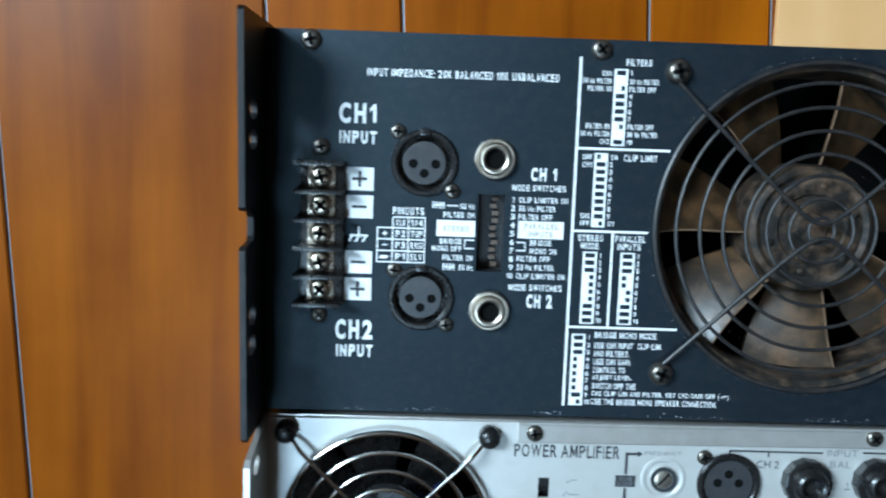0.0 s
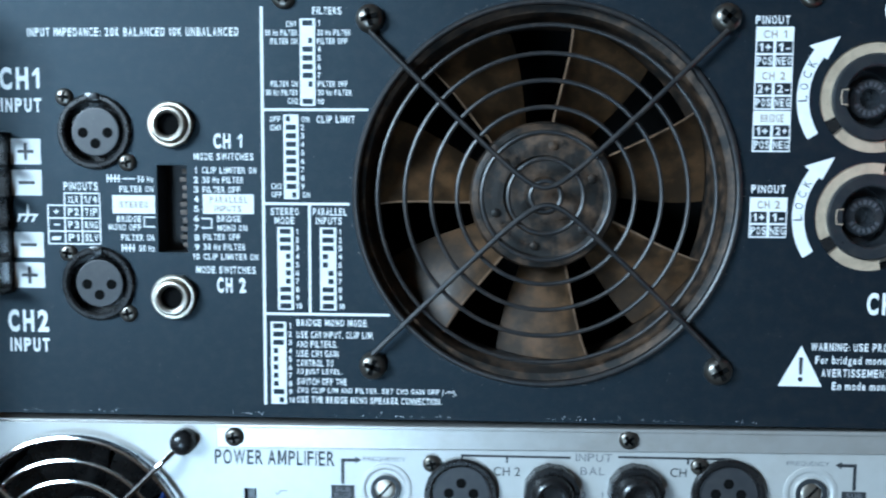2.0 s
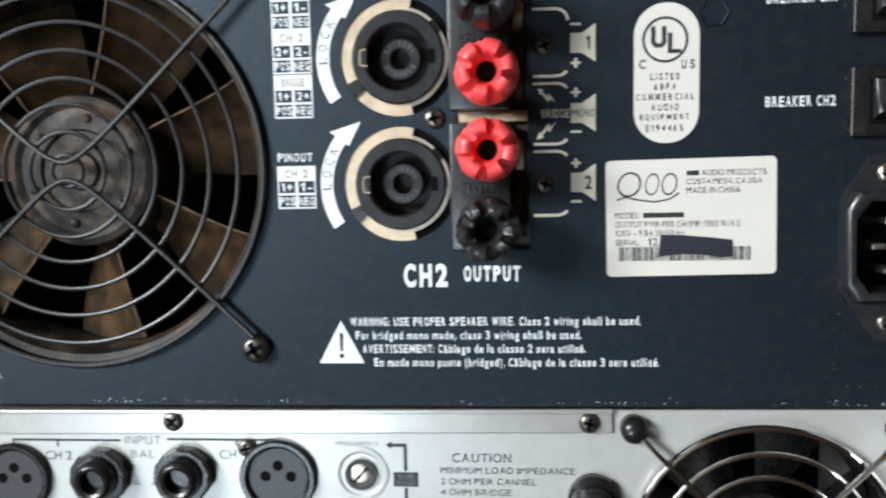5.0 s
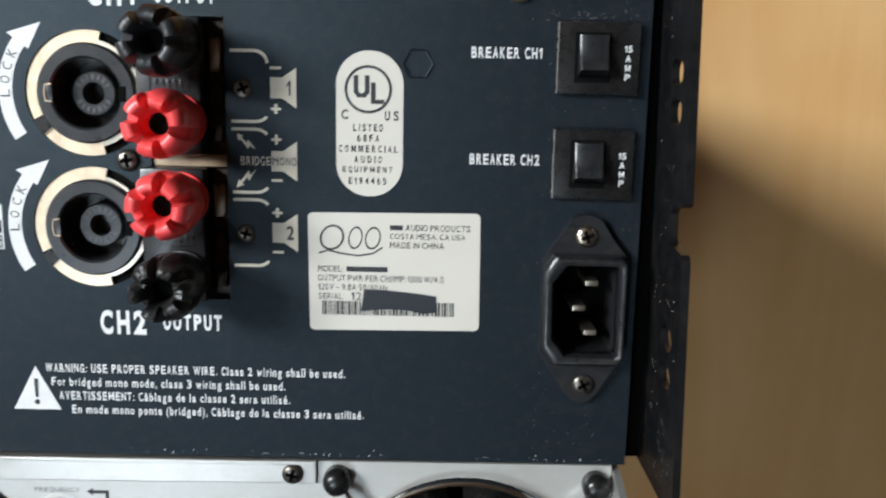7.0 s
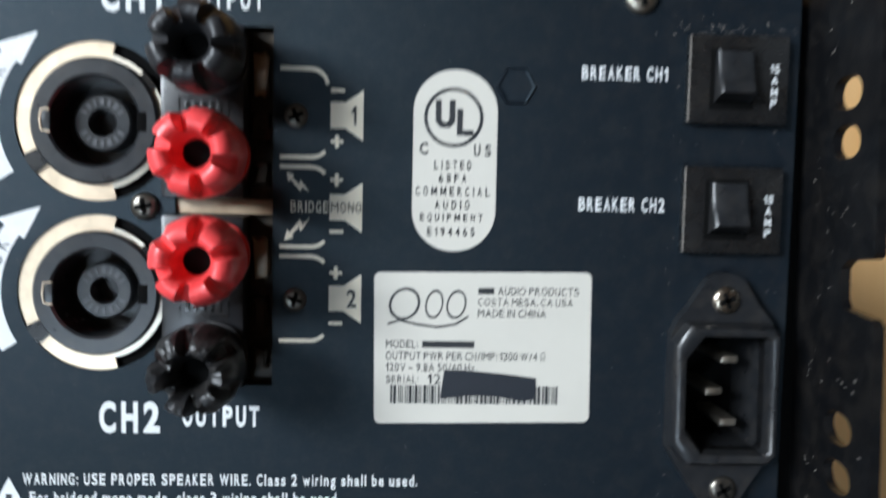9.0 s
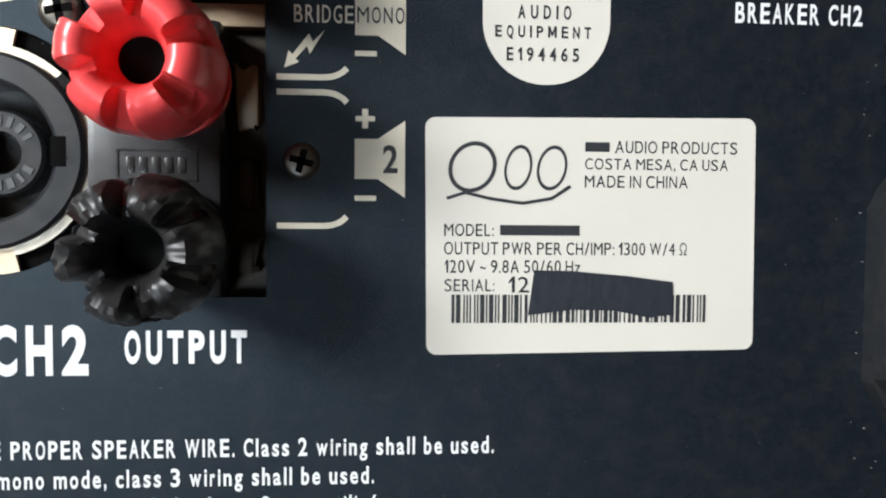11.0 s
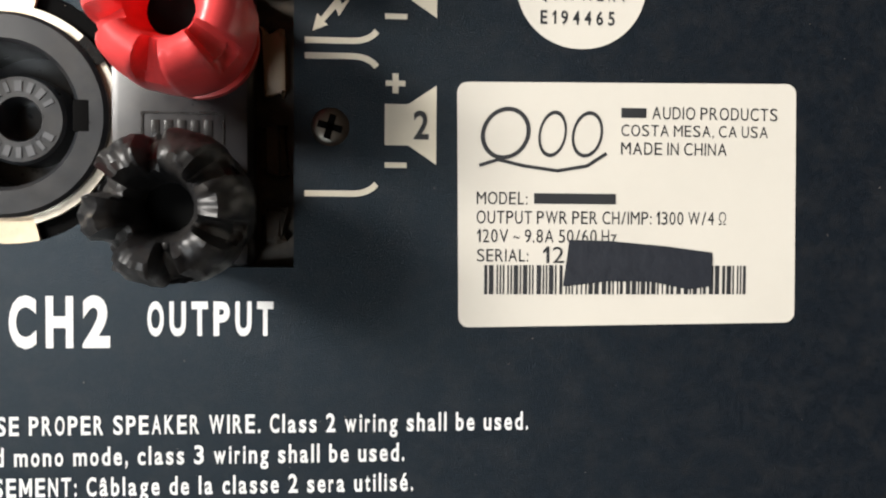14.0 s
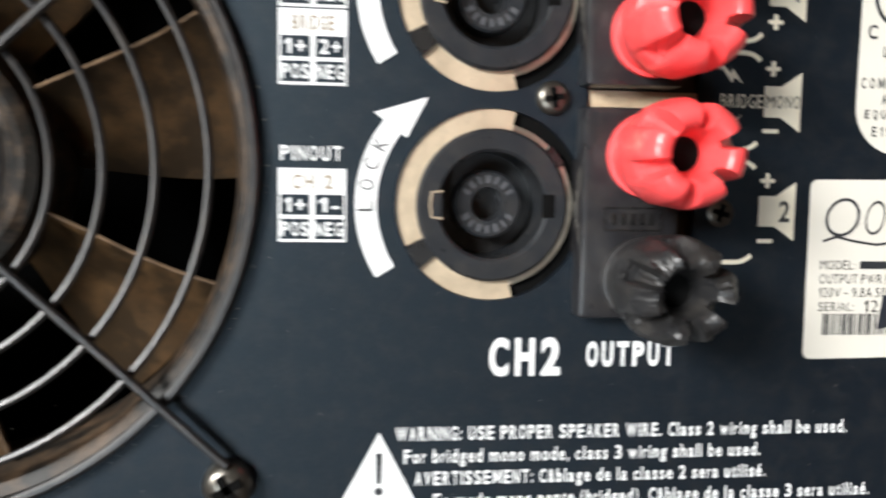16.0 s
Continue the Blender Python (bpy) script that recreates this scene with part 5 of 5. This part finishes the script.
def small_fan(cx, cy, blade_turn):
    f = part("cooling_fan", lathe(bmesh.new(), cx, cy, [(37.4, -1.5), (37.0, -22), (36.2, -22), (36.4, -1.5), (37.4, -1.5)], 72), M_PLASTIC, amp2, "black fan behind a chromed guard")
    part("hub", lathe(bmesh.new(), cx, cy, [(15, -20), (15, -6), (14, -5), (0, -5)], 48), M_PLASTIC, f)
    for i in range(7):
        bm = bmesh.new()
        e = blade_turn - 360 / 7 * i
        rows = [[(rr * math.cos(radians(e - 40 * j / 5)), rr * math.sin(radians(e - 40 * j / 5)), -6 - 11 * j / 5) for j in range(6)] for rr in (14.8, 21, 28, 35.4)]
        top = [[bm.verts.new(W(cx + x, cy + y, z)) for x, y, z in row] for row in rows]
        bot = [[bm.verts.new(W(cx + x, cy + y, z - 1.2)) for x, y, z in row] for row in rows]
        for k in range(3):
            for j in range(5):
                bm.faces.new((top[k][j], top[k + 1][j], top[k + 1][j + 1], top[k][j + 1]))
                bm.faces.new((bot[k][j], bot[k][j + 1], bot[k + 1][j + 1], bot[k + 1][j]))
            for j in (0, 5):
                bm.faces.new((top[k][j], bot[k][j], bot[k + 1][j], top[k + 1][j]))
        part("fan_blade", bm, M_PLASTIC, f)
    g = part("fan_guard", tube(bmesh.new(), [(x, y, 3.2) for x, y in circle_pts(cx, cy, 37.6, 84)], 0.9, 8, True), M_CHROME, amp2, "chromed wire finger guard")
    for r in (30.6, 23.8, 17.0, 10.2):
        part("guard_ring", tube(bmesh.new(), [(x, y, 4.2) for x, y in circle_pts(cx, cy, r, 72)], 0.75, 8, True), M_CHROME, g)
    for sx in (-1, 1):
        for sy in (-1, 1):
            part("guard_wire", tube(bmesh.new(), [(cx + sx * q, cy + sy * q, 5.4 if q < 31 else 5.4 - (q - 31) * 1.0) for q in np.linspace(4, 36, 24)], 0.9, 8), M_CHROME, g)
            part("guard_bolt", lathe(bmesh.new(), cx + sx * 36.6, cy + sy * 36.6, [(4.0, -0.4), (4.0, 1.8), (4.0, 3.0), (3.4, 4.4), (2.2, 5.2), (0, 5.5)], 28), M_PLASTIC, g, "black domed bolt")
    return f


fl = small_fan(*LF, 70)
fr = small_fan(*RF, 40)
part("cable", tube(bmesh.new(), [(62 + 8 * math.sin(t * 2.2), 70 + 30 * t, -24 + 3 * t) for t in np.linspace(-0.6, 0.75, 16)], 0.9, 8), M_WIRER, amp2, "red cable behind the fan")
part("cable", tube(bmesh.new(), [(66 + 7 * math.sin(t * 2.2 + 0.4), 68 + 30 * t, -24 + 2 * t) for t in np.linspace(-0.6, 0.8, 16)], 1.2, 8), M_WIREB, amp2, "blue cable behind the fan")

text("POWER AMPLIFIER", 93.1, 131.6, 87.4, 4.9, M_INKB, panel2, -0.3, 0.016)
for s, x0, x1, y, h, m in (("FREQUENCY", 140.7, 154.1, 87.5, 1.6, M_INKG), ("CH 2", 181.9, 190.3, 84.5, 2.8, M_INKB), ("INPUT", 207.6, 218.8, 89.5, 2.6, M_INKG), ("BAL", 209.1, 216.6, 85.2, 2.6, M_INKG), ("CH", 236.9, 241.9, 85.3, 2.8, M_INKB),
                           ("1", 244.4, 245.6, 84.6, 2.8, M_INKB), ("FREQUENCY", 272.5, 285.4, 88.9, 1.6, M_INKG), ("CAUTION", 307.0, 324.3, 85.0, 2.7, M_INKB), ("MINIMUM LOAD IMPEDANCE", 303.6, 342.9, 81.2, 2.0, M_INKB),
                           ("2 OHM PER CANNEL", 303.6, 331.7, 77.8, 2.0, M_INKB), ("4 OHM BRIDGE", 303.5, 324.4, 74.5, 2.0, M_INKB), ("2", 209.6, 211.0, 77.4, 2.2, M_INKG), ("1", 215.6, 216.4, 77.4, 2.2, M_INKG)):
    text(s, x0, x1, y, h, m, panel2, -0.3, 0.0)
for x0, x1, y0, y1 in ((171.6, 206.0, 89.0, 89.7), (220.7, 255.4, 89.5, 90.2), (171.6, 172.2, 86.6, 89.0), (185.8, 186.4, 87.3, 89.0), (242.0, 242.6, 87.9, 89.5), (254.8, 255.4, 87.4, 89.5), (209.0, 211.6, 75.6, 75.9), (215.0, 217.4, 75.6, 75.9)):
    ink("printed_line", x0, x1, y0, y1, M_INKB, panel2, -0.3)
for s, x in ((1, 134.2), (-1, 293.2)):
    y = 86.9 if s > 0 else 88.4
    ink_shape("arrow_line", [(x - 0.5, y - 7.6), (x + 0.5, y - 7.6), (x + 0.5, y - 0.3), (x + s * 4.0, y - 0.3), (x + s * 4.0, y - 0.9), (x + s * 5.9, y + 0.3), (x + s * 4.0, y + 1.4), (x + s * 4.0, y + 0.7), (x - 0.5, y + 0.7)] if s > 0 else
              [(x + 0.5, y - 7.6), (x - 0.5, y - 7.6), (x - 0.5, y - 0.3), (x - 4.0, y - 0.3), (x - 4.0, y - 0.9), (x - 5.9, y + 0.3), (x - 4.0, y + 1.4), (x - 4.0, y + 0.7), (x + 0.5, y + 0.7)], M_INKB, panel2, -0.3)
    b = ink("caption_box", x - 3.7, x + 3.7, y - 12.4, y - 8.0, M_INKB, panel2, -0.3)
    text("SUB", x - 2.4, x + 2.4, y - 9.3, 1.6, M_INKG, b, -0.2, 0.0)
    text("WOOF", x - 2.9, x + 2.9, y - 11.3, 1.6, M_INKG, b, -0.2, 0.0)
    ink("arrow_line", x - 0.5, x + 0.5, y - 18, y - 12.8, M_INKB, panel2, -0.3)
ink_shape("filter_curve", ribbon_pts([(112.6, 76.2), (113.2, 75.2), (114.2, 76.6), (116.4, 76.6)], 0.3), M_INKG, panel2, -0.3)
ink_shape("filter_curve", ribbon_pts([(111.6, 70.4), (112.8, 72.0), (114.0, 71.0), (117.6, 71.0)], 0.3), M_INKG, panel2, -0.3)
bm = bmesh.new()
box(bm, 102.0, 106.8, 69.0, 77.6, -5.0, -4.0)
box(bm, 103.0, 105.8, 73.2, 77.0, -4.0, -1.6, 0.3)
part("slide_switch", bm, M_PLASTIC, amp2, smooth=False)


def trim_pot(cx, cy):
    ob = part("trim_pot", lathe(bmesh.new(), cx, cy, [(8.2, -0.4), (8.2, -0.1), (7.2, 0.1), (6.4, -0.1), (6.2, -0.3), (5.0, -0.3), (4.8, 0.4), (0, 0.4)], 48), M_SILVER, amp2, "round trimmer with a dark ring")
    part("dark_ring", lathe(bmesh.new(), cx, cy, [(4.7, 0.4), (4.7, 0.9), (3.4, 0.9), (3.4, 0.4), (4.7, 0.4)], 40), M_INKB, ob)
    screw(cx, cy, 3.2, M_STEEL, ob, 0.4, 0.4, 48, slot=True, name="trim_screw")


trim_pot(147.9, 78.0)
trim_pot(279.9, 79.8)


def plastic_jack(cx, cy):
    bm = bmesh.new()
    prism(bm, [(cx + 8.8 * math.cos(radians(30 * i + 8)), cy + 8.8 * math.sin(radians(30 * i + 8))) for i in range(12)], -0.4, 4.0, 0.6)
    ob = part("jack_socket", bm, M_PLASTIC, amp2, "black plastic jack socket with a ribbed nut", smooth=False)
    part("bushing", lathe(bmesh.new(), cx, cy, [(6.6, 4.0), (6.4, 6.0), (5.4, 7.4), (4.6, 7.8), (3.6, 7.4), (3.3, 4.3), (0, 4.3)], 40), M_PLASTIC, ob)


plastic_jack(200.0, 78.8)
plastic_jack(226.2, 79.4)
for cx, cy, sx, sy in ((171.8, 77.0, 162.4, 86.8), (254.8, 78.6, 245.6, 87.6)):
    xlr_socket(cx, cy, panel2, ((sx, sy),), z=0.3, pin_up=1, grey=M_GREYPL, face=9.1)
part("breaker_button", lathe(bmesh.new(), 348.0, 73.4, [(7.4, -0.4), (7.4, 2.4), (6.6, 3.2), (5.2, 3.4), (5.0, 7.0), (4.2, 7.8), (0, 8.0)], 40), M_PLASTIC, amp2, "black round reset button")

PLAIN_FACES, WIDE_FACES = (plate, panel2), (stick,)
write_texts()
plate.rotation_euler.z = radians(0.7)  # stuck on slightly askew
plate.location.y -= 0.45 * MM
cut_drives()
